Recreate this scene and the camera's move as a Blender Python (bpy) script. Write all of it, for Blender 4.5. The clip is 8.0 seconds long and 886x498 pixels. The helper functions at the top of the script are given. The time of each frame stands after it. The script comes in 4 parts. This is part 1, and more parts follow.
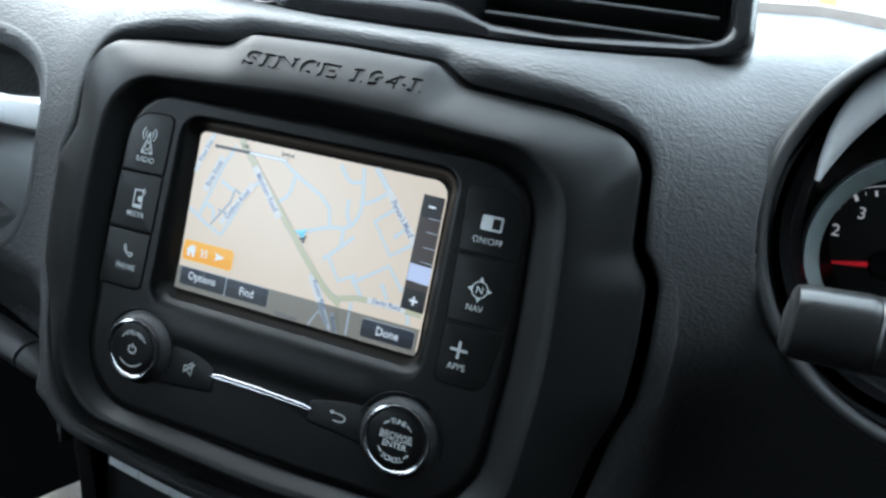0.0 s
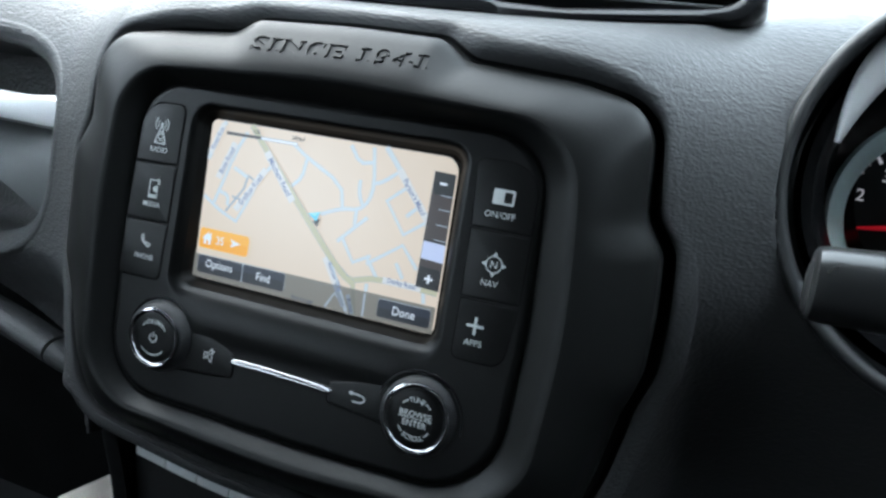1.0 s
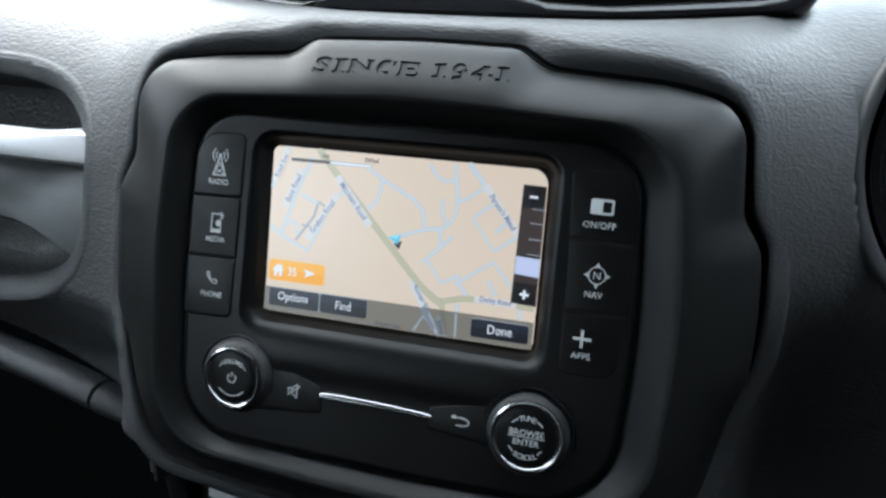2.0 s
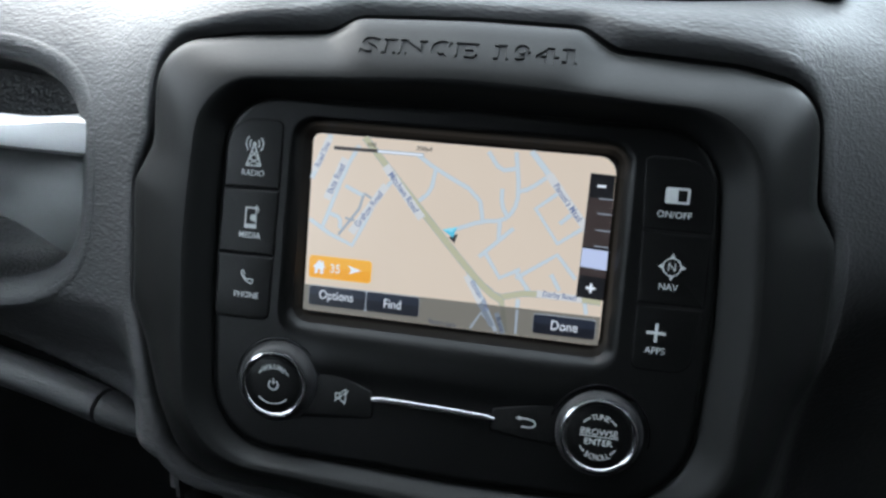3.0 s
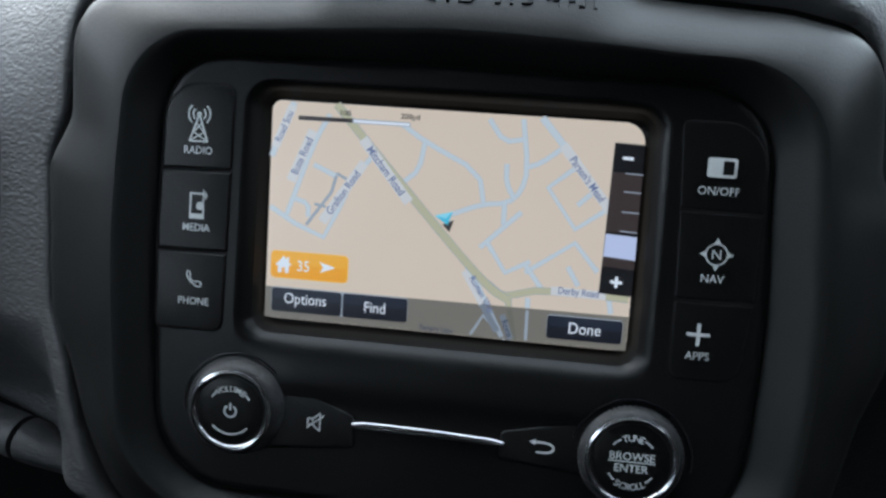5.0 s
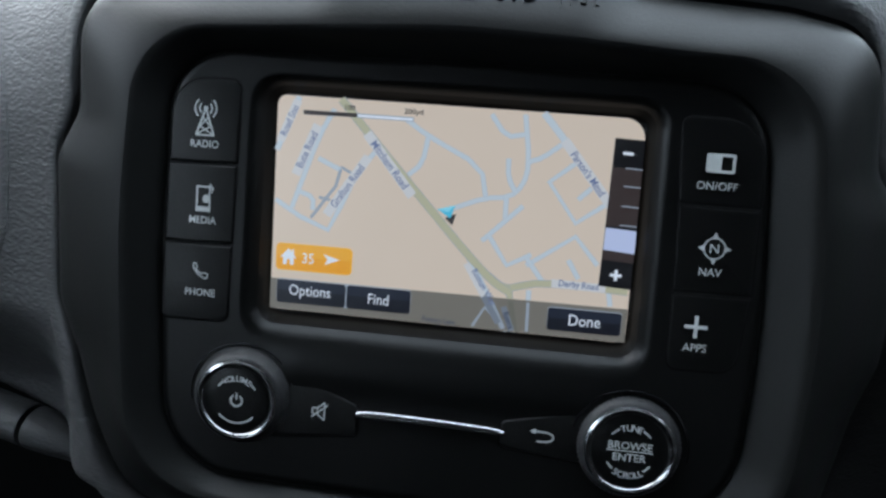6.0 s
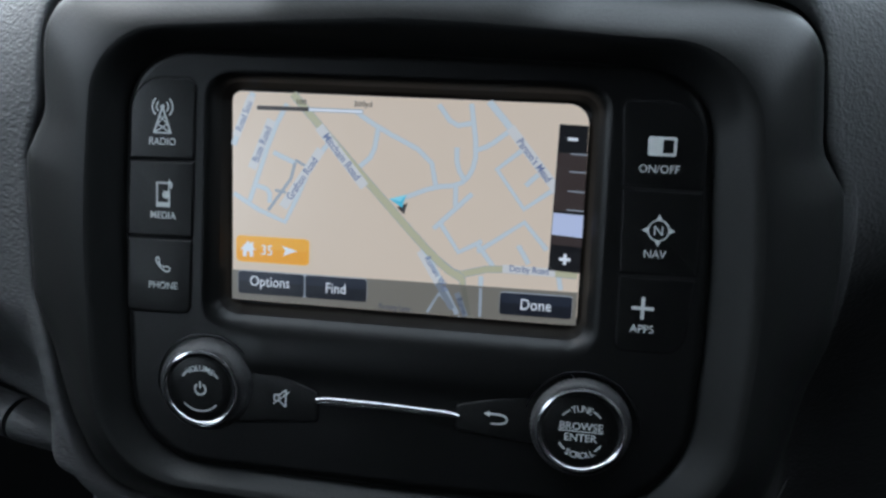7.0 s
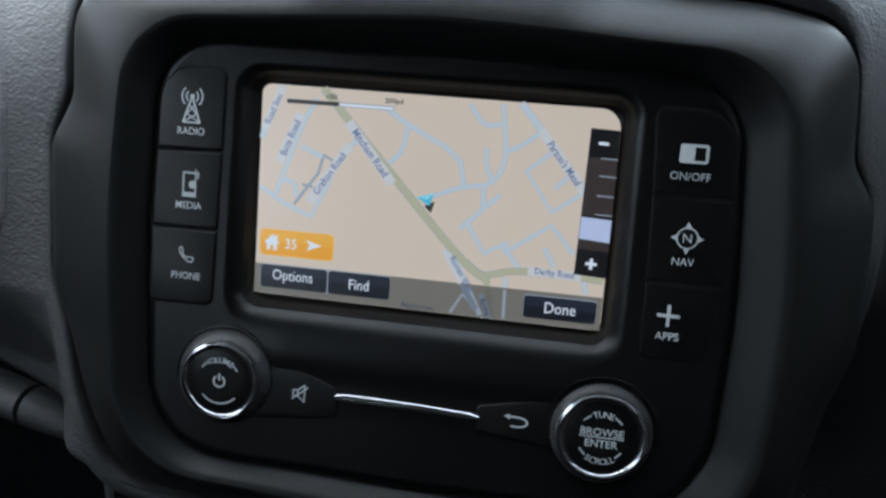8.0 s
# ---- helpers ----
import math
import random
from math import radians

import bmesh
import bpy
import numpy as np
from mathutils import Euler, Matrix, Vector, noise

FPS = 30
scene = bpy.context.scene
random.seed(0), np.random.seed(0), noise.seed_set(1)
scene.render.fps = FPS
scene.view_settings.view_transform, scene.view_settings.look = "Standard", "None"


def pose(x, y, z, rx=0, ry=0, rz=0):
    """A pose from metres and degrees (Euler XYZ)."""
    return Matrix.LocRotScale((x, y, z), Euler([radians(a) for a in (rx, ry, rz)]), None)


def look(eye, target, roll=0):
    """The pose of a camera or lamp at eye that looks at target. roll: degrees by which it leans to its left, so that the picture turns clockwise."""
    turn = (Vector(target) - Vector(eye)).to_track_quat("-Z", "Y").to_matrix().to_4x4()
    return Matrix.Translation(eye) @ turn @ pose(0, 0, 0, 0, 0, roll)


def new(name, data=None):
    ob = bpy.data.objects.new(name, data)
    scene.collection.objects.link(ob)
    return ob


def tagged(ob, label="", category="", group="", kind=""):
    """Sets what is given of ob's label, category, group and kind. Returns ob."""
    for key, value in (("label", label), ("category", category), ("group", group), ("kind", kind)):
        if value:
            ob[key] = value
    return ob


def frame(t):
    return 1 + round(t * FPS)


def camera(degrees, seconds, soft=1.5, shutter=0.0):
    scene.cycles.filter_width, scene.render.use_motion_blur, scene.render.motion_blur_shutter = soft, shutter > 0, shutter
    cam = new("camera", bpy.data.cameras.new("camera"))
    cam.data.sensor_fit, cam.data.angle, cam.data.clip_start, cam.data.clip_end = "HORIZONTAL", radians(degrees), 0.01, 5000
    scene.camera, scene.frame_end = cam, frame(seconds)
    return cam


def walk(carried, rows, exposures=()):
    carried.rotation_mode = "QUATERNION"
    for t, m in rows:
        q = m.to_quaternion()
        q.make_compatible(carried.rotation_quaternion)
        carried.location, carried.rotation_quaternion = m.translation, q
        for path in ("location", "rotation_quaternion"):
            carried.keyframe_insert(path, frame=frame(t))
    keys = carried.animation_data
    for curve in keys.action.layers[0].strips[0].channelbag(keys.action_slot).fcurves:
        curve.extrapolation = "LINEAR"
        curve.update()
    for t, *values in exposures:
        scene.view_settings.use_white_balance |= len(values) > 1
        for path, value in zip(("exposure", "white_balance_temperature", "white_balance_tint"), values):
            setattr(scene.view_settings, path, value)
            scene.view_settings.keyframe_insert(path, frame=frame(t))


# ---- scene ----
# Panel space: millimetres, x right, y away from the viewer, z up along the face of the centre panel.
cam = camera(58.18, 8.0, 2.7)
TILT = pose(0, 0, 1.0, -20)  # the panel leans back by 20 degrees, one metre over the road
PATH = [
    (0, (0.14693, -0.27164, 0.03848), (0.05569, 0.01252, 0.00807), 11.59),
    (0.3, (0.13247, -0.27968, 0.03098), (0.04429, 0.00577, 0.00368), 11.81),
    (0.5, (0.13689, -0.27542, 0.02831), (0.04147, 0.00732, -0.00254), 10.31),
    (0.8, (0.14473, -0.27455, 0.02340), (0.04841, 0.00810, -0.00543), 10.63),
    (1, (0.15299, -0.26822, 0.03251), (0.05204, 0.01224, -0.00141), 9.32),
    (1.2, (0.14164, -0.26230, 0.02699), (0.03673, 0.01634, -0.00981), 7.60),
    (2.3, (0.08996, -0.28558, 0.04211), (0.01966, 0.00382, 0.00599), 5.35),
    (2.5, (0.08517, -0.28711, 0.04463), (0.01697, 0.00290, 0.00937), 6.22),
    (2.7, (0.06921, -0.28715, 0.04400), (0.00761, 0.00378, 0.00440), 5.65),
    (3, (0.04416, -0.27402, 0.03303), (-0.00523, 0.01926, -0.00636), 4.76),
    (3.2, (0.02972, -0.25342, 0.02964), (-0.01327, 0.04048, -0.01247), 4.28),
    (3.5, (0.01813, -0.22369, 0.02001), (-0.01333, 0.07201, -0.01967), 4.78),
    (3.7, (0.02283, -0.22264, 0.02092), (-0.01088, 0.07256, -0.02055), 4.47),
    (4, (0.02299, -0.22365, 0.02086), (-0.00826, 0.07211, -0.01851), 4.32),
    (4.5, (0.02421, -0.22490, 0.02229), (-0.00750, 0.07081, -0.01709), 3.88),
    (6, (0.02315, -0.22969, 0.02631), (-0.00743, 0.06536, -0.01855), 4.11),
    (6.2, (0.02675, -0.23199, 0.02634), (-0.00637, 0.06272, -0.01897), 3.90),
    (6.3, (0.03094, -0.23229, 0.02723), (-0.00169, 0.06356, -0.01036), 3.68),
    (6.5, (0.03747, -0.23282, 0.02596), (0.00072, 0.06160, -0.01840), 2.69),
    (6.8, (0.04506, -0.23101, 0.02801), (0.00501, 0.06216, -0.02142), 2.19),
    (7, (0.04552, -0.23220, 0.02756), (0.00601, 0.06115, -0.02129), 2.45),
    (7.3, (0.04478, -0.22993, 0.02152), (0.00353, 0.06403, -0.02193), 2.98),
    (7.5, (0.03991, -0.22667, 0.02385), (0.00333, 0.06726, -0.02379), 3.43),
    (7.7, (0.04067, -0.22890, 0.02568), (0.00165, 0.06433, -0.02423), 3.78),
    (8, (0.03736, -0.23265, 0.02516), (-0.00177, 0.06109, -0.02159), 4.55),
]
EXPOSURES = [(0.0, -0.05, 5650, 4), (2.5, -0.05, 5950, 8), (3.5, -0.15, 5850, 8), (4.5, -0.2, 5800, 8), (6.0, -0.4, 5750, 8), (8.0, -0.4, 5750, 8)]
walk(cam, [(t, TILT @ look(eye, target, roll)) for t, eye, target, roll in PATH], EXPOSURES)

# ---- world and light ----
world = bpy.data.worlds.new("overcast_sky")
scene.world = world
world.use_nodes = True
wn = world.node_tree
sky = wn.nodes.new("ShaderNodeTexSky")
sky.sky_type, sky.sun_disc = "NISHITA", False
sky.sun_elevation, sky.sun_rotation = radians(43), radians(-59)
sky.air_density, sky.dust_density, sky.ozone_density = 1.0, 4.0, 1.0
white = wn.nodes.new("ShaderNodeMixRGB")
white.inputs[0].default_value = 0.75
white.inputs[2].default_value = (8.8, 9.35, 9.35, 1)
wn.links.new(sky.outputs[0], white.inputs[1])
wn.links.new(white.outputs[0], wn.nodes["Background"].inputs[0])
wn.nodes["Background"].inputs[1].default_value = 1.1
sun = new("sun", bpy.data.lights.new("sun", "SUN"))
sun.data.energy, sun.data.angle, sun.data.color = 1.3, radians(30), (1, 0.98, 0.95)
sun.matrix_world = look((-2.2, 1.3, 3.4), (0, 0, 1))


# ---- materials ----
def nodes_of(name):
    m = bpy.data.materials.new(name)
    m.use_nodes = True
    return m, m.node_tree, m.node_tree.nodes["Principled BSDF"]


def ramp(nt, source, lo, hi, a, b):
    r = nt.nodes.new("ShaderNodeMapRange")
    r.inputs["From Min"].default_value, r.inputs["From Max"].default_value = lo, hi
    r.inputs["To Min"].default_value, r.inputs["To Max"].default_value = a, b
    nt.links.new(source, r.inputs["Value"])
    return r.outputs[0]


def plastic(name, colour, rough, grain=0.0, size=900.0, wear=0.12, stretch=(1, 1, 1), metal=0.0, coat=0.0, spec=0.5):
    """Moulded plastic, rubber or metal: two scales of tone and gloss, and a fine moulded grain."""
    m, nt, p = nodes_of(name)
    tc = nt.nodes.new("ShaderNodeTexCoord")
    mp = nt.nodes.new("ShaderNodeMapping")
    mp.inputs["Scale"].default_value = stretch
    nt.links.new(tc.outputs["Object"], mp.inputs[0])
    broad, fine = nt.nodes.new("ShaderNodeTexNoise"), nt.nodes.new("ShaderNodeTexNoise")
    broad.inputs["Scale"].default_value, broad.inputs["Detail"].default_value = 22, 4
    fine.inputs["Scale"].default_value, fine.inputs["Detail"].default_value = 700, 3
    nt.links.new(tc.outputs["Object"], broad.inputs[0])
    nt.links.new(tc.outputs["Object"], fine.inputs[0])
    mixed = nt.nodes.new("ShaderNodeMixRGB")
    mixed.inputs[1].default_value = (*[c * (1 - wear) for c in colour], 1)
    mixed.inputs[2].default_value = (*[min(1, c * (1 + wear)) for c in colour], 1)
    add = nt.nodes.new("ShaderNodeMath")
    add.operation = "MULTIPLY_ADD"
    add.inputs[1].default_value, add.inputs[2].default_value = 0.5, 0.0
    nt.links.new(fine.outputs[0], add.inputs[0])
    half = nt.nodes.new("ShaderNodeMath")
    half.operation = "MULTIPLY_ADD"
    half.inputs[1].default_value = 0.5
    nt.links.new(broad.outputs[0], half.inputs[0])
    nt.links.new(add.outputs[0], half.inputs[2])
    nt.links.new(half.outputs[0], mixed.inputs[0])
    nt.links.new(mixed.outputs[0], p.inputs["Base Color"])
    nt.links.new(ramp(nt, broad.outputs[0], 0.3, 0.7, rough * 0.88, min(1, rough * 1.12)), p.inputs["Roughness"])
    p.inputs["Metallic"].default_value = metal
    p.inputs["Coat Weight"].default_value = coat
    p.inputs["Coat Roughness"].default_value = 0.15
    p.inputs["Specular IOR Level"].default_value = spec
    if grain:
        cells = nt.nodes.new("ShaderNodeTexVoronoi")
        cells.feature = "SMOOTH_F1"
        cells.inputs["Scale"].default_value = size
        warp = nt.nodes.new("ShaderNodeTexNoise")
        warp.inputs["Scale"].default_value, warp.inputs["Detail"].default_value = size * 0.35, 2
        nt.links.new(mp.outputs[0], cells.inputs["Vector"])
        nt.links.new(mp.outputs[0], warp.inputs["Vector"])
        both = nt.nodes.new("ShaderNodeMath")
        nt.links.new(cells.outputs["Distance"], both.inputs[0])
        nt.links.new(warp.outputs[0], both.inputs[1])
        bump = nt.nodes.new("ShaderNodeBump")
        bump.inputs["Strength"].default_value, bump.inputs["Distance"].default_value = 1.0, grain
        nt.links.new(both.outputs[0], bump.inputs["Height"])
        nt.links.new(bump.outputs[0], p.inputs["Normal"])
    return m


def display(name, colour, power=1.0):
    """A lit part of the screen, behind its smooth cover."""
    m, nt, p = nodes_of(name)
    p.inputs["Base Color"].default_value = (0.01, 0.01, 0.01, 1)
    p.inputs["Roughness"].default_value = 0.28
    p.inputs["Specular IOR Level"].default_value = 0.75
    p.inputs["Emission Strength"].default_value = 0.98 * power
    n = nt.nodes.new("ShaderNodeTexNoise")
    n.inputs["Scale"].default_value = 30
    tc = nt.nodes.new("ShaderNodeTexCoord")
    nt.links.new(tc.outputs["Object"], n.inputs[0])
    mx = nt.nodes.new("ShaderNodeMixRGB")
    mx.inputs[1].default_value = (*[c * 0.97 for c in colour], 1)
    mx.inputs[2].default_value = (*[c * 1.03 for c in colour], 1)
    nt.links.new(n.outputs[0], mx.inputs[0])
    nt.links.new(mx.outputs[0], p.inputs["Emission Color"])
    return m


def srgb(r, g, b):
    return tuple(((c / 255 + 0.055) / 1.055) ** 2.4 if c > 10 else c / 255 / 12.92 for c in (r, g, b))


SOFT = plastic("soft_touch_dashboard", (0.038, 0.0385, 0.0395), 0.48, grain=0.00028, size=800, stretch=(0.5, 1, 1.25), spec=0.32)
COARSE = plastic("coarse_grained_plastic", (0.03, 0.0305, 0.031), 0.42, grain=0.0005, size=620)
HARD = plastic("grained_hard_plastic", (0.015, 0.0155, 0.016), 0.5, grain=0.00008, size=1500)
TRIM = plastic("satin_frame_plastic", (0.0072, 0.0075, 0.0074), 0.4, grain=0.00004, size=2500, spec=0.14)
# pale colour for the highlight along the lower edge of the centre panel
GLINT = plastic("pale_edge_glint", (0.12, 0.12, 0.12), 0.28, grain=0.0003, size=900)
PLATE = plastic("matt_black_faceplate", (0.0022, 0.0023, 0.0023), 0.36, grain=0.00003, size=2600, spec=0.22)
KEY = plastic("matt_black_keys", (0.0024, 0.0025, 0.0025), 0.36, grain=0.00004, size=2600, spec=0.26)
BEZEL = plastic("black_screen_surround", (0.0022, 0.0023, 0.0023), 0.4, spec=0.17)
RUBBER = plastic("black_knob_rubber", (0.02, 0.02, 0.021), 0.45, grain=0.0002, size=1500, wear=0.5, spec=0.3)
GRIP = plastic("grey_grip_plastic", (0.13, 0.135, 0.135), 0.4, grain=0.00004, size=2500)
LEVER = plastic("satin_lever_plastic", (0.011, 0.0113, 0.0115), 0.3, grain=0.00003, size=2600)
GLOSS = plastic("gloss_black_plastic", (0.005, 0.005, 0.0055), 0.24, wear=0.2, spec=0.3)
# near-black: dull parts, and shade put into the colour of gap, cheeks, footwell
BLACK = plastic("dull_black_and_shade", (0.0025, 0.0025, 0.0026), 0.85, spec=0.12)
CHROME = plastic("satin_chrome", (0.36, 0.36, 0.37), 0.22, metal=1.0, wear=0.04)
SILVER = plastic("silver_paint", (0.5, 0.505, 0.51), 0.38, metal=0.35, wear=0.05, grain=0.00002, size=3000)
GREYKEY = plastic("light_grey_keys", (0.6, 0.61, 0.62), 0.4, wear=0.06)
PRINT = plastic("pale_grey_print", (0.44, 0.46, 0.46), 0.6, wear=0.05)
BEIGE = plastic("beige_cloth", (0.45, 0.41, 0.36), 0.9, grain=0.0004, size=900)
DIAL = plastic("black_dial_face", (0.008, 0.008, 0.009), 0.6)
DIALRING = plastic("pale_teal_dial_ring", (0.58, 0.68, 0.68), 0.35)
DIALINK = plastic("white_dial_print", (0.7, 0.68, 0.68), 0.6, wear=0.05)
NEEDLE = plastic("red_needle", (0.6, 0.01, 0.02), 0.4)
for lit, glow, power in ((DIALINK, (0.9, 0.82, 0.82), 0.3), (NEEDLE, (1.0, 0.02, 0.04), 0.2)):  # the dial is lit from behind
    lit.node_tree.nodes["Principled BSDF"].inputs["Emission Color"].default_value = (*glow, 1)
    lit.node_tree.nodes["Principled BSDF"].inputs["Emission Strength"].default_value = power
LINING = plastic("dark_cabin_lining", (0.012, 0.012, 0.012), 0.9, grain=0.0006, size=500)
HEADLINING = plastic("dark_grey_headlining", (0.07, 0.07, 0.068), 0.95, grain=0.0005, size=600)
ASPHALT = plastic("asphalt", (0.05, 0.05, 0.05), 0.9, grain=0.002, size=60)
BOARD = plastic("pale_fence_boards", (0.42, 0.38, 0.35), 0.8, wear=0.2, grain=0.001, size=40)
CONCRETE = plastic("grey_brown_concrete", (0.2, 0.18, 0.165), 0.9, wear=0.2, grain=0.002, size=50)
ORANGE = plastic("orange_paint", (0.75, 0.36, 0.1), 0.6)
S_MAP = display("screen_map_peach", srgb(223, 204, 183), 1.0)
S_ROAD = display("screen_road_blue", srgb(202, 210, 214), 1.0)
S_EDGE = display("screen_road_edge", srgb(188, 197, 206), 1.0)
S_MAIN = display("screen_main_road_green", srgb(190, 186, 154), 1.0)
S_PATH = display("screen_path_grey", srgb(160, 168, 178), 1.0)
S_INK = display("screen_label_blue", srgb(104, 117, 154), 1.0)
S_INKDIM = display("screen_dim_label", srgb(50, 58, 84), 1.0)
S_HALODIM = display("screen_dim_halo", srgb(124, 131, 140), 1.0)
S_HALO = display("screen_label_halo", srgb(214, 212, 210), 1.0)
S_BLACK = display("screen_scale_dark", srgb(52, 48, 48), 1.0)
S_BAND = display("screen_grey_band", srgb(122, 117, 107), 1.0)
S_DIM = display("screen_dim_road", srgb(112, 110, 98), 1.0)
S_BTN = display("screen_button_navy", srgb(15, 18, 29), 1.0)
S_BTN2 = display("screen_button_sheen", srgb(32, 38, 52), 1.0)
S_WHITE = display("screen_white", srgb(232, 236, 242), 1.0)
S_ORANGE = display("screen_orange", srgb(244, 168, 36), 1.0)
S_ORANGE3 = display("screen_orange_sheen", srgb(246, 178, 56), 1.0)
S_ORANGE2 = display("screen_orange_light", srgb(248, 190, 84), 1.0)
S_CYAN = display("screen_cyan", srgb(96, 196, 222), 1.0)
S_CYAN2 = display("screen_cyan_light", srgb(150, 222, 238), 1.0)
S_ZOOM = display("screen_zoom_brown", srgb(58, 48, 46), 1.0)
S_ZOOMB = display("screen_zoom_black", srgb(14, 14, 18), 1.0)
S_LILAC = display("screen_zoom_lilac", srgb(196, 204, 232), 1.0)


# ---- building helpers ----
ORIGIN = {}


def thing(name, at, label, category, group="", kind=""):
    ob = new(name)
    ob.empty_display_size = 0.02
    ob.matrix_world = TILT @ Matrix.Translation(Vector(at) * 0.001)
    ORIGIN[ob] = Vector(at)
    return tagged(ob, label, category, group, kind)


def part(name, bm, material, parent, label="", smooth=True):
    """Links a bmesh in panel millimetres as one mesh under a thing or part."""
    o = ORIGIN[parent]
    for v in bm.verts:
        v.co = (v.co - o) * 0.001
    bm.normal_update()
    me = bpy.data.meshes.new(name)
    bm.to_mesh(me)
    bm.free()
    me.materials.append(material)
    if smooth:
        me.polygons.foreach_set("use_smooth", [True] * len(me.polygons))
        me.set_sharp_from_angle(angle=radians(38))
    ob = new(name, me)
    ob.parent = parent
    ORIGIN[ob] = o
    if label:
        tagged(ob, label)
    return ob


def structure(name, bm, material, label, category=""):
    """A piece of the setting, in panel millimetres."""
    me = bpy.data.meshes.new(name)
    for v in bm.verts:
        v.co *= 0.001
    bm.normal_update()
    bm.to_mesh(me)
    bm.free()
    me.materials.append(material)
    me.polygons.foreach_set("use_smooth", [True] * len(me.polygons))
    me.set_sharp_from_angle(angle=radians(40))
    ob = new(name, me)
    ob.matrix_world = TILT
    return tagged(ob, label, category, "", "structure")


def rounded(corners, n=8):
    """A closed outline from (x, z, radius) corners."""
    out = []
    for i, (x, z, r) in enumerate(corners):
        a, b = Vector(corners[i - 1][:2]), Vector(corners[(i + 1) % len(corners)][:2])
        c = Vector((x, z))
        u, v = (a - c).normalized(), (b - c).normalized()
        if r <= 0:
            out.append((x, z))
            continue
        half = math.acos(max(-1, min(1, u.dot(v)))) / 2
        d = min(r / math.tan(half), 0.49 * (a - c).length, 0.49 * (b - c).length)
        p, q = c + u * d, c + v * d
        for k in range(n + 1):
            s = k / n
            # a conic arc, near a circle
            w = math.sin(half)
            e = ((1 - s) ** 2 * p + 2 * s * (1 - s) * w * c + s * s * q) / ((1 - s) ** 2 + 2 * s * (1 - s) * w + s * s)
            out.append((e.x, e.y))
    return out


def rect(x0, z0, x1, z1, r):
    return rounded([(x0, z0, r), (x1, z0, r), (x1, z1, r), (x0, z1, r)])


def inset(pts, d):
    """Moves a closed outline inwards by d."""
    area = sum(pts[i - 1][0] * p[1] - p[0] * pts[i - 1][1] for i, p in enumerate(pts))
    sign = 1 if area > 0 else -1
    out = []
    for i, p in enumerate(pts):
        a, b = Vector(pts[i - 1]), Vector(pts[(i + 1) % len(pts)])
        c = Vector(p)
        n = Vector((0, 0))
        for e in (c - a, b - c):
            if e.length > 1e-9:
                n += Vector((-e.y, e.x)).normalized()
        n = n.normalized() * sign if n.length > 1e-9 else n
        out.append((p[0] + n.x * d, p[1] + n.y * d))
    return out


def loft(bm, rings, cap_first=False, cap_last=False, closed=True):
    """Faces between rings of equally many points."""
    rows = [[bm.verts.new(p) for p in ring] for ring in rings]
    n = len(rows[0])
    for a, b in zip(rows, rows[1:]):
        for i in range(n if closed else n - 1):
            j = (i + 1) % n
            bm.faces.new((a[i], a[j], b[j], b[i]))
    if cap_first:
        bm.faces.new(list(reversed(rows[0])))
    if cap_last:
        bm.faces.new(rows[-1])
    return rows


def slab(pts, back, front, edge=0.4, lean=None, bm=None):
    """A plate with this outline and a rounded front edge; y runs from back to front (smaller is nearer)."""
    bm = bm or bmesh.new()
    y = lean or (lambda x, z: 0.0)
    steps = [(0, 1.0), (0.12, 0.5), (0.3, 0.3), (0.6, 0.08), (1, 0)]
    rings = [[(x, back + y(x, z), z) for x, z in pts]]
    for k, f in steps:
        q = inset(pts, edge * k) if k else pts
        rings.append([(x, front + edge * f + y(x, z), z) for x, z in q])
    loft(bm, rings, True, True)
    bmesh.ops.recalc_face_normals(bm, faces=bm.faces)
    return bm


def lathe(profile, cx, cz, n=72, ridge=None, bm=None, caps=True):
    """A turned body about an axis along y, from (radius, y) pairs."""
    bm = bm or bmesh.new()
    rings = []
    for r, y in profile:
        ring = []
        for i in range(n):
            a = 2 * math.pi * i / n
            rr = r + (ridge(i, r, y) if ridge else 0)
            ring.append((cx + rr * math.cos(a), y, cz + rr * math.sin(a)))
        rings.append(ring)
    loft(bm, rings, caps and profile[0][0] > 0.01, caps and profile[-1][0] > 0.01)
    bmesh.ops.recalc_face_normals(bm, faces=bm.faces)
    return bm


def ribbon(pts, width, y, bm=None, thick=0.02):
    """A flat line of some width along points (x, z)."""
    bm = bm or bmesh.new()
    v = [Vector(p) for p in pts]
    left, right = [], []
    for i, p in enumerate(v):
        d = Vector((0, 0))
        if i:
            d += (p - v[i - 1]).normalized()
        if i < len(v) - 1:
            d += (v[i + 1] - p).normalized()
        d.normalize()
        n = Vector((-d.y, d.x)) * width / 2
        left.append(p + n)
        right.append(p - n)
    a = [bm.verts.new((p.x, y, p.y)) for p in left]
    b = [bm.verts.new((p.x, y, p.y)) for p in right]
    for i in range(len(v) - 1):
        bm.faces.new((a[i], b[i], b[i + 1], a[i + 1]))
    return bm


def smooth_line(pts, rounds=2):
    for _ in range(rounds):
        out = [pts[0]]
        for a, b in zip(pts, pts[1:]):
            out += [(a[0] * 0.75 + b[0] * 0.25, a[1] * 0.75 + b[1] * 0.25), (a[0] * 0.25 + b[0] * 0.75, a[1] * 0.25 + b[1] * 0.75)]
        pts = out + [pts[-1]]
    return pts


def flat(pts, y, bm=None):
    bm = bm or bmesh.new()
    bm.faces.new([bm.verts.new((x, y, z)) for x, z in pts])
    return bm


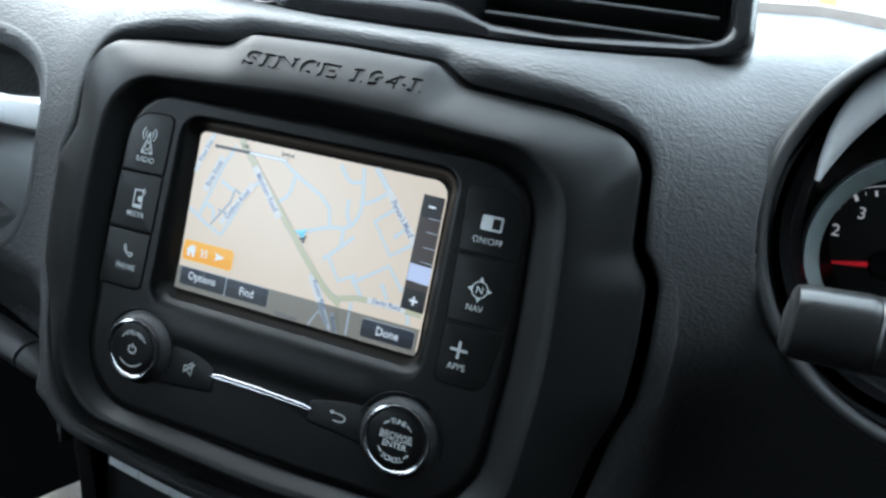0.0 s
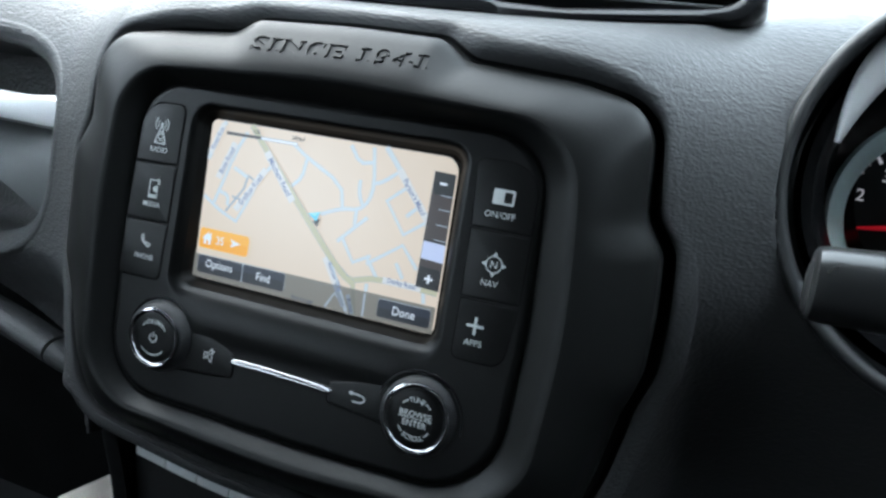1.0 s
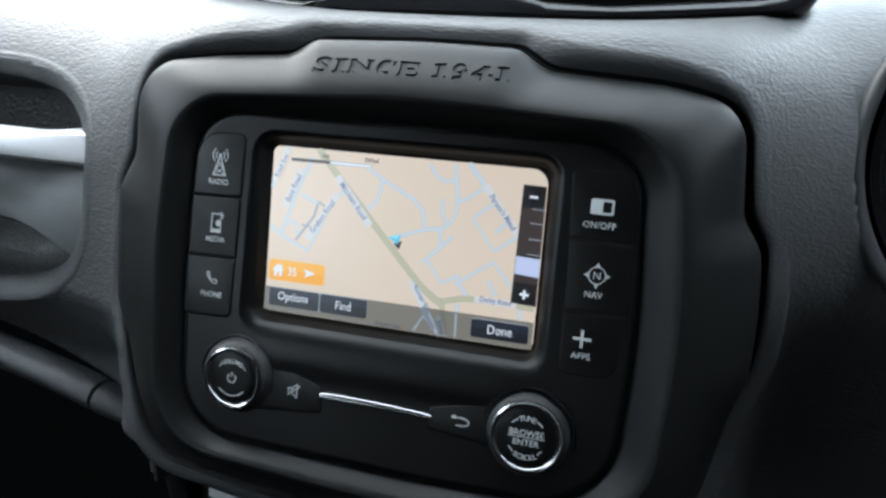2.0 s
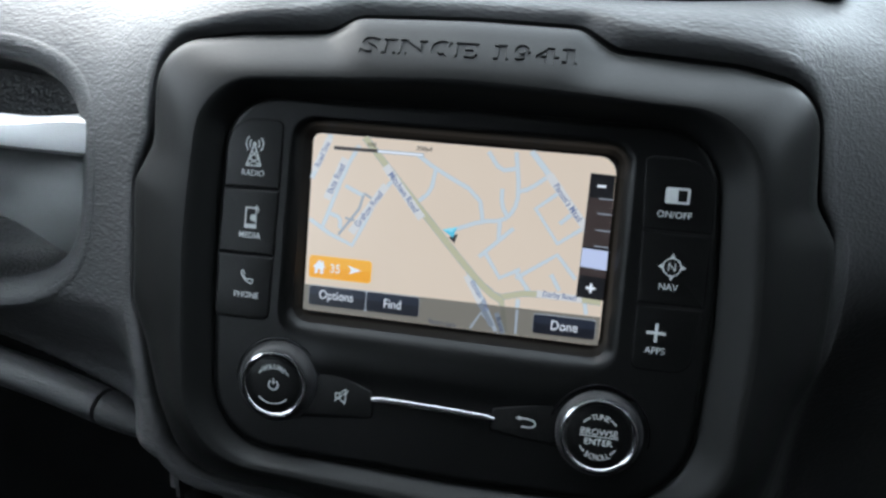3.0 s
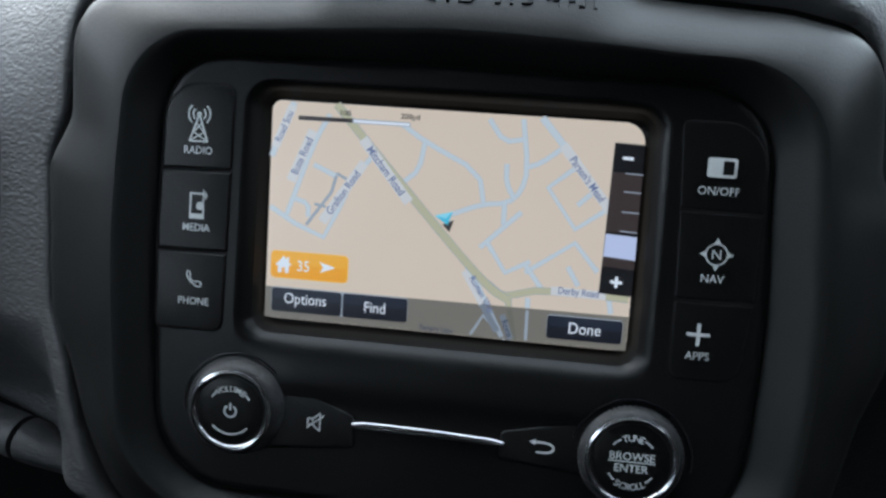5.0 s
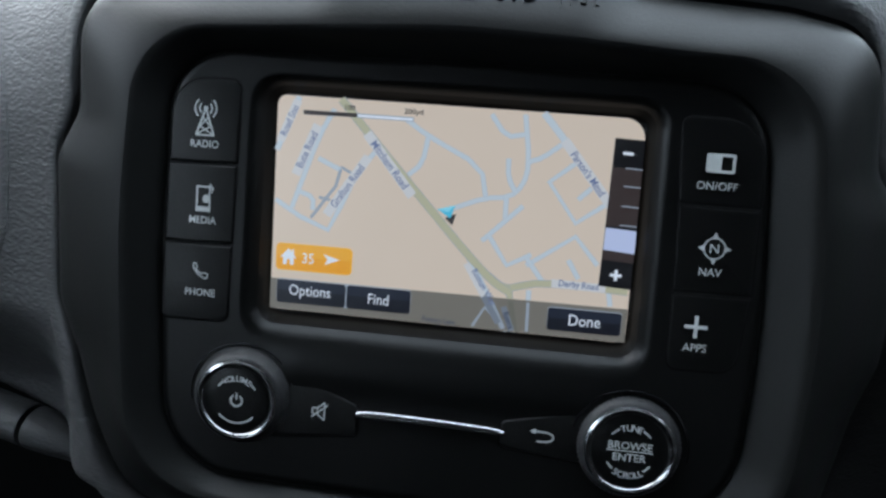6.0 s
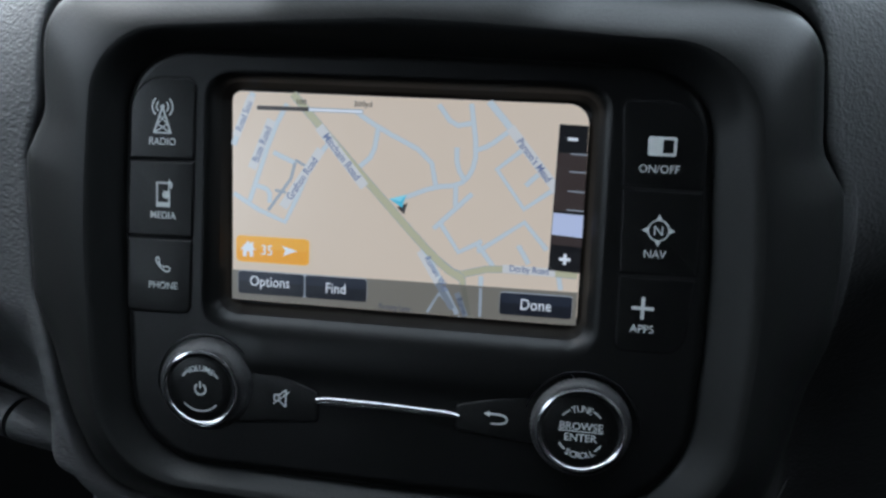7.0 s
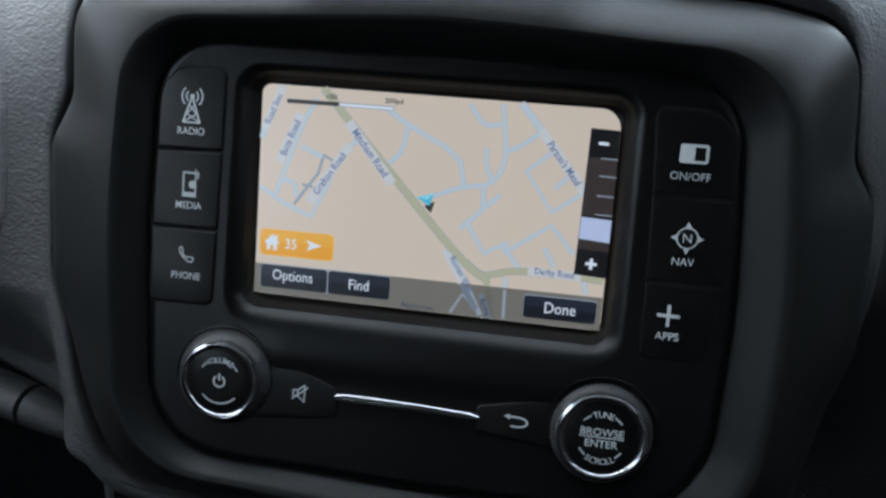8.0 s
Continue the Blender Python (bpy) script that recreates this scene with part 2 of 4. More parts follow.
def arc(cx, cz, r, a0, a1, n=20):
    return [(cx + r * math.cos(radians(a0 + (a1 - a0) * i / n)), cz + r * math.sin(radians(a0 + (a1 - a0) * i / n))) for i in range(n + 1)]


def words(text, height, x, y, z, turn=0.0, width=1.0, bold=0.0, depth=0.0, shear=0.0, lean=0.0, bm=None):
    """Lettering in the built-in font, centred at (x, z) on the face at depth y; height: of a capital, in mm."""
    cu = bpy.data.curves.new("lettering", "FONT")
    cu.body, cu.align_x, cu.align_y, cu.shear = text, "CENTER", "CENTER", shear
    cu.size, cu.offset, cu.resolution_u = 1.0, bold, 3
    cu.extrude = depth / height * 0.7
    cu.bevel_depth = min(0.02, depth / height * 0.15)
    ob = bpy.data.objects.new("lettering", cu)
    me = bpy.data.meshes.new_from_object(ob)
    bpy.data.objects.remove(ob)
    bpy.data.curves.remove(cu)
    bm = bm or bmesh.new()
    first = len(bm.verts)
    bm.from_mesh(me)
    bpy.data.meshes.remove(me)
    bm.verts.ensure_lookup_table()
    some = bm.verts[first:]
    mid = (min(v.co.y for v in some) + max(v.co.y for v in some)) / 2
    k = height / 0.7
    turn_m = Matrix.Rotation(radians(-turn), 4, "Y")
    m = Matrix.Translation((x, y, z)) @ turn_m @ Matrix.Rotation(radians(90 - lean), 4, "X") @ Matrix.Diagonal((k * width, k, k, 1))
    for v in some:
        v.co = m @ Vector((v.co.x, v.co.y - mid, v.co.z))
    return bm


def arched_words(text, height, cx, y, cz, r, mid, spread, bold=0.0, inward=False):
    """Letters along an arc about (cx, cz); mid and spread in degrees."""
    bm = bmesh.new()
    wide = [{"M": 1.35, "W": 1.4, "I": 0.55, "L": 0.8, "E": 0.85}.get(ch, 1.05) for ch in text]
    for i, ch in enumerate(text):
        f = (sum(wide[:i]) + wide[i] / 2) / sum(wide) - 0.5
        a = mid - f * spread if not inward else mid + f * spread
        words(ch, height, cx + r * math.cos(radians(a)), y, cz + r * math.sin(radians(a)), turn=(a - 90) if not inward else (a + 90), bold=bold, bm=bm)
    return bm


def block(x0, x1, y0, y1, z0, z1, r=1.0, seg=3):
    """A box with rounded edges."""
    bm = bmesh.new()
    bmesh.ops.create_cube(bm, size=1.0)
    for v in bm.verts:
        v.co = Vector(((x0 + x1) / 2 + v.co.x * (x1 - x0), (y0 + y1) / 2 + v.co.y * (y1 - y0), (z0 + z1) / 2 + v.co.z * (z1 - z0)))
    if r:
        bmesh.ops.bevel(bm, geom=list(bm.edges), offset=r, segments=seg, affect="EDGES", profile=0.5)
    bmesh.ops.recalc_face_normals(bm, faces=bm.faces)
    return bm


def step(x, a, b):
    t = max(0.0, min(1.0, (x - a) / (b - a)))
    return t * t * (3 - 2 * t)


# ---- plan of the centre panel ----
MID = (3.0, -18.0)
PLATE_EDGE = rounded([(-87.0, 45.0, 20), (0, 46.4, 300), (88.6, 44.6, 22), (93.2, -22, 300), (90.0, -86.5, 30), (10, -88.6, 400), (-84.8, -85.8, 26), (-88.6, -10, 300)], 10)
FRAME_EDGE = rounded([
    (-119.0, 62.0, 34), (-84, 66.6, 60), (-52, 68.8, 14), (-42, 75.2, 10), (0, 76.6, 300), (38, 76.0, 10), (50, 68.6, 14), (92, 66.2, 60), (119.5, 60.5, 36), (122.6, 22.5, 12), (130.2, 11.0, 12),
    (132.0, -12, 200), (131.2, -34.5, 18), (125.6, -50.5, 18), (120.4, -78, 80), (112, -103, 40), (40, -112, 200), (-30, -110.5, 200), (-100.5, -103.0, 36), (-113.2, -76, 80), (-118.6, -54.5, 18), (-125.2, -37, 18), (-126.0, 9.5, 12), (-118.4, 24.5, 12)], 8)


def reach(pts, angle, MID=MID):
    """How far the closed outline lies from MID in that direction."""
    dx, dz = math.cos(angle), math.sin(angle)
    best = 0.0
    for i, b in enumerate(pts):
        a = pts[i - 1]
        ex, ez = b[0] - a[0], b[1] - a[1]
        det = dx * -ez + dz * ex
        if abs(det) < 1e-9:
            continue
        px, pz = a[0] - MID[0], a[1] - MID[1]
        s = (px * -ez + pz * ex) / det
        u = (dx * pz - dz * px) / det
        if s > 0 and -1e-6 <= u <= 1 + 1e-6:
            best = max(best, s)
    return best


TURNS = 360
PLATE_R = [reach(PLATE_EDGE, 2 * math.pi * i / TURNS) for i in range(TURNS)]
FRAME_R = [reach(FRAME_EDGE, 2 * math.pi * i / TURNS) for i in range(TURNS)]


def at_angle(table, angle):
    f = angle / (2 * math.pi) * TURNS % TURNS
    i = int(f)
    return table[i % TURNS] * (1 - f + i) + table[(i + 1) % TURNS] * (f - i)


def plate_y(x, z):
    """The faceplate leans a little: its lower end stands nearer."""
    return 0.6 + 0.047 * z


def frame_out_y(x, z):
    return 10.5 + 3.0 * x / 125 + 1.5 * step(z, 25, 72)


def crest_gap(angle):
    s, c = math.sin(angle), math.cos(angle)
    side = 13.0 - 3.0 * step(-c, 0.2, 0.8)
    return side + (8.6 - side) * step(s, 0.35, 0.8) + (6.8 - side) * step(-s, 0.4, 0.8)


def crest_y(x, z):
    return plate_y(x, z) - 5.0 + 0.8 * step(-z, 40, 90)


def frame_y(x, z):
    """The frame's face at a place between its crest and its outer edge."""
    a = math.atan2(z - MID[1], x - MID[0])
    r = math.hypot(x - MID[0], z - MID[1])
    c, o = at_angle(PLATE_R, a) + crest_gap(a), at_angle(FRAME_R, a)
    f = max(0.0, min(1.0, (r - c) / (o - c)))
    return crest_y(x, z) + (frame_out_y(x, z) - crest_y(x, z)) * f ** 1.4


# ---- dashboard shell ----
def face_y(x):
    """The depth of the dashboard's face: it falls away smoothly to both sides of the frame."""
    right, left = max(0.0, x - 108), max(0.0, -112 - x)
    return 8 + 2 * step(x, -112, 122) + 70 * (1 - math.exp(-right * right / (right + 14) / 48)) + 40 * (1 - math.exp(-left * left / (left + 12) / 70))


def top_z(x, y):
    base = 85.0 + 0.15 * y if y < 80 else 97 + 0.15 * (y - 80) + 0.21 * max(0, y - 95)
    return base + 8.0 * min(1.6, (x / 145) ** 2) * step(y, 0, 80)


def shell_end(x):
    return max(200.0, 335 - 0.002 * x * x)


def shell_point(x, s):
    """s from 0 (foot) over 1 (brow) to 2 (windscreen)."""
    fy = face_y(x)
    rnd = 26 + 55 * step(abs(x), 75, 165)
    if s < 0.8:
        f = s / 0.8
        z0, z1 = -230.0, top_z(x, fy) - rnd
        z = z0 + (z1 - z0) * f
        lower = step(-z, 100, 230)
        return fy + 45 * lower + 20 * step(-z, 0, 85) * step(x, 95, 130), z
    if s < 1.2:
        f = (s - 0.8) / 0.4
        cz = top_z(x, fy)
        a, c = Vector((fy, cz - rnd)), Vector((fy, cz))
        b = Vector((fy + rnd, top_z(x, fy + rnd)))
        p = a * (1 - f) ** 2 + c * 2 * f * (1 - f) + b * f * f
        return p.x, p.y
    f = (s - 1.2) / 0.8
    y0 = fy + rnd
    y = y0 + (shell_end(x) - y0) * f ** 1.2
    return y, top_z(x, y)


def shell_y(x, z):
    """The depth of the plain shell at a height, as far up as the brow."""
    lo, hi = 0.0, 1.5
    for _ in range(30):
        mid = (lo + hi) / 2
        lo, hi = (mid, hi) if shell_point(x, mid)[1] < z else (lo, mid)
    return shell_point(x, lo)[0]


def over_frame(a):
    return step(math.sin(a), 0.45, 0.75)


def lip_gap(a):
    """The width of the channel between the frame and the dashboard."""
    c, s = math.cos(a), math.sin(a)
    wide = step(c, -0.75, -0.45) if s > 0 else step(c, 0.3, 0.7)
    return 2.2 + (1.6 - 0.8 * step(s, 0.3, 0.6)) * wide


DIAL_MID = (243.0, 50.0)
POCKET = (-264.2, 5.0, 101.0, 53.0)  # middle and half sizes of the hollow behind the grab handle


def shell(x, s):
    y, z = shell_point(x, s)
    front = 1 - step(y, face_y(x) + 40, face_y(x) + 70)
    # channel round the frame
    a = math.atan2(z - MID[1], x - MID[0])
    r = math.hypot(x - MID[0], z - MID[1])
    wide = lip_gap(a) + 3.6 * over_frame(a)
    y += 16 * (1 - step(r - at_angle(FRAME_R, a), wide + 2.0, wide + 5.0)) * front
    # opening of the heating controls
    y += 60 * step(-z, 104, 112) * (1 - step(abs(x), 96, 104)) * front
    # pocket behind the grab handle
    if x < -140 and front > 0:
        px, pz = (x - POCKET[0]) / POCKET[2], (z - POCKET[1]) / POCKET[3]
        d = (abs(px) ** 3.2 + abs(pz) ** 3.2) ** (1 / 3.2)
        y += front * 62 * (1 - step(d, 1.03, 1.09))
    # the lower dashboard curves away on both sides
    if x < -118:
        y += 26 * step(-z, 42, 84) * step(-x, 118, 150) * front
    if x > 125:
        y += 34 * step(-z, -15, 120) * step(x, 125, 150) * front
    # ledge over the footwell
    if x < -100:
        edge = -84.0 - 0.20 * (x + 200)
        y += 30 * step(edge - z, -2, 6) * step(-x, 100, 135) * front
    # hollow of the instruments
    d = math.hypot(x - DIAL_MID[0], z - DIAL_MID[1])
    y += 95 * (1 - step(d, 74, 80)) * front if z < 133 else 0
    return x, y, z


def build_shell():
    bm = bmesh.new()
    xs = list(np.concatenate([np.arange(-730, -420, 10.0), np.arange(-420, -210, 6.0), np.arange(-210, -100, 1.5), np.arange(-100, 100, 2.0), np.arange(100, 262, 1.5), np.arange(262, 443, 6.0)]))
    ss = list(np.concatenate([np.arange(0, 0.35, 0.012), np.arange(0.35, 0.8, 0.004), np.arange(0.8, 1.2, 0.006), np.arange(1.2, 1.45, 0.02), np.arange(1.45, 2.0001, 0.05)]))
    rows = [[shell(float(x), float(s)) for x in xs] for s in ss]
    loft(bm, rows, closed=False)
    # open below the shelf edge, where the footwell begins
    gone = [f for f in bm.faces if all((v.co.x < -108 and v.co.z < -87.0 - 0.20 * (v.co.x + 200)) or (v.co.x < -88 and v.co.z < -114) for v in f.verts)]
    bmesh.ops.delete(bm, geom=gone, context="FACES")
    return bm


def build_channel():
    """The rounded lip of the dashboard round the frame, with the channel inside it."""
    n = 420
    rings = [[] for _ in range(12)]
    groove = ((0.0, 8.0), (0.25, 5.0), (0.8, 2.6), (1.7, 1.1), (3.0, 0.25))
    for i in range(n):
        a = 2 * math.pi * i / n
        r0, g = at_angle(FRAME_R, a), lip_gap(a)
        top = over_frame(a)  # over the frame the lip slopes down to it

        def put(k, r, dy):
            x, z = MID[0] + r * math.cos(a), MID[1] + r * math.sin(a)
            rings[k].append((x, shell_y(x, z) + dy, z))

        near = 0.45 * step(math.cos(a), 0.3, 0.7) * (1 - top)
        put(0, r0 - 4, 17)
        put(1, r0 + g * 0.5 * (1 - top), 15 - 3 * top - 9 * near)
        put(2, r0 + g * 0.8 * (1 - top) + 0.6 * top, 12 - 7.0 * top - 8 * near)
        slope = ((1.0, 7.0), (2.4, 5.6), (4.4, 3.7), (6.8, 1.8), (9.0, 0.6))
        for k in range(5):
            put(3 + k, r0 + (g + groove[k][0]) * (1 - top) + slope[k][0] * top, groove[k][1] * (1 - top) * (1 - near) + slope[k][1] * top)
        for k, (d, y) in enumerate(((5.0, -0.12), (6.5, -0.1), (8.5, 0.35), (9.5, 2.0))):
            put(8 + k, r0 + g + d + 3.8 * top, y)
    made = []
    # inner rings are split off to be coloured near-black, as the channel's shade
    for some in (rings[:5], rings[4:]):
        bm = bmesh.new()
        loft(bm, some)
        bmesh.ops.recalc_face_normals(bm, faces=bm.faces)
        made.append(bm)
    return made


dash = structure("dashboard", build_shell(), SOFT, "dark grey grained soft-touch dashboard with a rounded brow", "dashboard")
gap, lip = build_channel()
# shade of the channel, put into its colour
structure("trim_frame_gap", gap, BLACK, "channel between the frame and the dashboard, blackened for its shade", "trim")
structure("trim_frame_channel", lip, SOFT, "grained rounded lip of the dashboard round the centre frame", "trim")


def build_pocket():
    """The hollow behind the grab handle: a broad bevelled rim, walls and a back."""
    n = 200
    cx, cz, hx, hz = POCKET
    levels = [(1.2, 1.2), (1.17, -0.25), (1.14, -0.25), (1.10, 0.5), (1.05, 2.2), (1.01, 4.4), (0.985, 6.2), (0.965, 9.0), (0.95, 16.0), (0.93, 30.0), (0.88, 44.0), (0.75, 50.0)]
    rings = [[] for _ in levels]
    for i in range(n):
        a = 2 * math.pi * i / n
        c, s = math.cos(a), math.sin(a)
        k = (abs(c) ** 3.2 + abs(s) ** 3.2) ** (-1 / 3.2)
        for j, (d, dy) in enumerate(levels):
            x, z = cx + hx * c * k * (1 + (d - 1) * hz / hx * 1.2), cz + hz * s * k * d
            rings[j].append((x, shell_y(x, min(z, 76)) + dy, z))
    made = []
    for some, closed_end in ((rings[:8], False), (rings[7:], True)):
        bm = bmesh.new()
        loft(bm, some, cap_last=closed_end)
        bmesh.ops.recalc_face_normals(bm, faces=bm.faces)
        made.append(bm)
    return made


rim, hollow = build_pocket()
structure("trim_pocket_rim", rim, SOFT, "soft bevelled rim of the hollow behind the grab handle", "trim")
structure("trim_handle_pocket", hollow, COARSE, "coarsely grained hollow behind the grab handle", "trim")


# ---- cabin and outside ----
def quad(a, b, c, d, bm=None):
    bm = bm or bmesh.new()
    bm.faces.new([bm.verts.new(p) for p in (a, b, c, d)])
    return bm


def world_piece(name, bm, material, label, category=""):
    """A piece of the setting in world metres."""
    bm.normal_update()
    me = bpy.data.meshes.new(name)
    bm.to_mesh(me)
    bm.free()
    me.materials.append(material)
    return tagged(new(name, me), label, category, "", "structure")


def box(bm, x0, x1, y0, y1, z0, z1):
    p = [bm.verts.new((x, y, z)) for x in (x0, x1) for y in (y0, y1) for z in (z0, z1)]
    for f in ((0, 1, 3, 2), (4, 6, 7, 5), (0, 4, 5, 1), (2, 3, 7, 6), (0, 2, 6, 4), (1, 5, 7, 3)):
        bm.faces.new([p[i] for i in f])
    return bm


# Unseen cabin shell: roof, walls and openings are placed to shape the light.
def cabin():
    bm = bmesh.new()
    box(bm, -0.78, 0.78, -1.9, -0.04, 1.57, 1.61)
    world_piece("ceiling", bm, HEADLINING, "unseen dark grey headlining that keeps light off the panel", "headlining")
    # the floor goes near-black, its shade is in the colour
    bm = box(bmesh.new(), -0.78, 0.78, -1.9, 0.75, 0.34, 0.38)
    world_piece("floor", bm, BLACK, "cabin floor with its shade put in as near-black", "floor")
    for side, name in ((-1, "wall_passenger_side"), (1, "wall_driver_side")):
        x0, x1 = (-0.78, -0.72) if side < 0 else (0.44, 0.50)
        bm = box(bmesh.new(), x0, x1, -1.9, 0.8, 0.38, 1.08)
        # driver side is set inwards and mostly closed, to block light
        if side > 0:
            box(bm, x0, x1, -1.9, -0.15, 1.08, 1.57)
            box(bm, x0, x1, -0.15, 0.42, 1.08, 1.22)
            box(bm, x0, x1, -0.15, 0.42, 1.54, 1.57)
        else:
            box(bm, x0, x1, -1.9, 0.1, 1.55, 1.57)
            box(bm, x0, x1, -1.9, 0.8, 1.08, 1.21)
            box(bm, x0, x1, -1.9, -0.90, 1.20, 1.22)
            box(bm, x0, x1, -0.90, -0.66, 1.20, 1.56)
            box(bm, x0, x1, -1.9, -1.75, 1.20, 1.56)
        world_piece(name, bm, LINING, "dark unseen cabin side whose window openings shape the light", "car door")
    # solid up to the roof, no rear window, so no light from behind
    bm = box(bmesh.new(), -0.78, 0.78, -1.96, -1.9, 0.34, 1.10)
    box(bm, -0.78, 0.78, -1.96, -1.9, 1.10, 1.61)
    world_piece("wall_rear", bm, LINING, "dark unseen rear wall that closes the cabin against light", "wall")
    # unseen bulkhead, coloured near-black to keep the shade
    bm = box(bmesh.new(), -0.78, 0.78, 0.74, 0.8, 0.34, 1.0)
    world_piece("wall_bulkhead", bm, BLACK, "unseen bulkhead to the engine bay, near-black to hold the shade", "wall")
    bm = bmesh.new()
    for x in (-0.75, 0.75):
        rows = []
        for y, z in ((-0.04, 1.59), (0.40, 1.04)):
            rows.append([(x - 0.03, y, z - 0.03), (x + 0.03, y, z - 0.03), (x + 0.03, y, z + 0.03), (x - 0.03, y, z + 0.03)])
        loft(bm, rows, True, True)
    world_piece("trim_windscreen_pillars", bm, LINING, "grey trim of the two windscreen pillars", "pillar trim")
    bm = quad((-0.75, 0.40, 1.035), (0.75, 0.40, 1.035), (0.75, -0.04, 1.60), (-0.75, -0.04, 1.60))
    m, nt, p = nodes_of("windscreen_glass")
    p.inputs["Base Color"].default_value = (0.96, 0.98, 0.97, 1)
    p.inputs["Transmission Weight"].default_value = 1.0
    p.inputs["Roughness"].default_value, p.inputs["IOR"].default_value = 0.0, 1.02
    ws = world_piece("window_windscreen", bm, m, "clear raked windscreen over the dashboard", "windscreen")
    ws.visible_shadow = False


def outside():
    bm = bmesh.new()
    bmesh.ops.create_grid(bm, x_segments=8, y_segments=8, size=600)
    world_piece("ground", bm, ASPHALT, "grey asphalt ground reaching to the horizon", "ground")
    fence = new("board_fence")
    tagged(fence, "pale weathered board fence on a grey concrete kerb", "fence", "", "structure")
    base = bmesh.new()
    box(base, -8, 12, 4.95, 5.2, 0, 0.42)
    me = bpy.data.meshes.new("kerb_base")
    base.to_mesh(me)
    base.free()
    me.materials.append(CONCRETE)
    new("kerb_base", me).parent = fence
    bm = box(bmesh.new(), -0.062, 0.062, 0, 0.03, 0.42, 1.5)
    shared = bpy.data.meshes.new("board")
    bm.to_mesh(shared)
    bm.free()
    shared.materials.append(BOARD)
    for i in range(96):
        b = new("board", shared)
        b.parent = fence
        b.location = (-4.0 + 0.135 * i, 5.05 + 0.012 * (i % 2), 0.004 * ((i * 7) % 5))
    post = bmesh.new()
    box(post, 0.44, 0.52, 4.9, 4.98, 0, 1.25)
    post_me = bpy.data.meshes.new("marker_post")
    post.to_mesh(post_me)
    post.free()
    post_me.materials.append(ORANGE)
    tagged(new("marker_post", post_me), "orange marker post in front of the fence", "post")


cabin()
outside()


def cowl():
    rings = []
    for i in range(59):
        x = -720 + 20.0 * i
        y, z = shell_end(x) + 1, top_z(x, shell_end(x))
        rings.append([(x, y, z - 12), (x, y, z + 6), (x, y + 3, z + 8.5), (x, y + 45, z + 13), (x, y + 45, z - 12)])
    bm = bmesh.new()
    loft(bm, rings, True, True)
    bmesh.ops.recalc_face_normals(bm, faces=bm.faces)
    structure("trim_windscreen_base", bm, CONCRETE, "grey-brown strip along the foot of the windscreen", "trim")


cowl()


# ---- satin frame round the centre panel ----
def strokes(ch, w):
    """Slab-serif strokes of a letter in a cell w wide: (x, z) ends and thickness, in mm."""
    h, t, s = 3.1, 2.5, 1.1
    e = w / 2 - 0.3
    bars = {
        "I": [((0, -h), (0, h), t), ((-e, h - s / 2), (e, h - s / 2), s), ((-e, -h + s / 2), (e, -h + s / 2), s)],
        "1": [((0.3, -h), (0.3, h), t), ((-e, h - 0.9), (0.3, h - 0.6), 1.1), ((-e, -h + s / 2), (e, -h + s / 2), s)],
        "N": [((-e + 1.5, -h), (-e + 1.5, h), 1.5), ((e - 1.3, -h), (e - 1.3, h), 1.3), ((-e + 1.3, h - 0.9), (e - 1.5, -h + 0.9), 2.3), ((-e, h - s / 2), (-e + 3, h - s / 2), s), ((e - 2.8, h - s / 2), (e, h - s / 2), s), ((-e, -h + s / 2), (-e + 3, -h + s / 2), s)],
        "E": [((-e + 2.0, -h), (-e + 2.0, h), t), ((-e, h - s / 2), (e, h - s / 2), s), ((-e, -h + s / 2), (e, -h + s / 2), s), ((-e + 2, 0), (e - 1.6, 0), s), ((e - 0.5, h), (e - 0.5, h - 2.0), 0.9), ((e - 0.5, -h), (e - 0.5, -h + 2.0), 0.9)],
        "4": [((0.9, -h), (0.9, h), t), ((-e, -0.9), (e, -0.9), 1.2), ((-e + 0.5, -0.7), (0.7, h - 0.5), 1.1)],
    }
    return bars.get(ch, [])


def sweep(ch, w):
    """Curved letters as arcs: lists of points with a thickness."""
    e = w / 2 - 0.5
    if ch == "C":
        return [(arc(0.2, 0, 2.5, 52, 308, 18), 2.0), ([(e - 0.6, 3.0), (e - 0.6, 0.9)], 1.0)]
    if ch == "9":
        return [(arc(-0.2, 1.1, 1.75, 0, 360, 18), 1.5), (smooth_line([(1.9, 1.1), (2.0, -0.8), (1.0, -2.4), (-2.2, -2.6)], 2), 1.6)]
    if ch == "S":
        return [(smooth_line([(2.6, 1.9), (1.0, 2.7), (-1.6, 2.5), (-2.2, 1.2), (-0.4, 0.2), (1.6, -0.6), (2.2, -1.7), (0.8, -2.7), (-1.4, -2.6), (-2.8, -1.9)], 2), 1.75), ([(2.9, 3.0), (2.9, 1.0)], 0.9), ([(-2.9, -3.0), (-2.9, -1.0)], 0.9)]
    return []


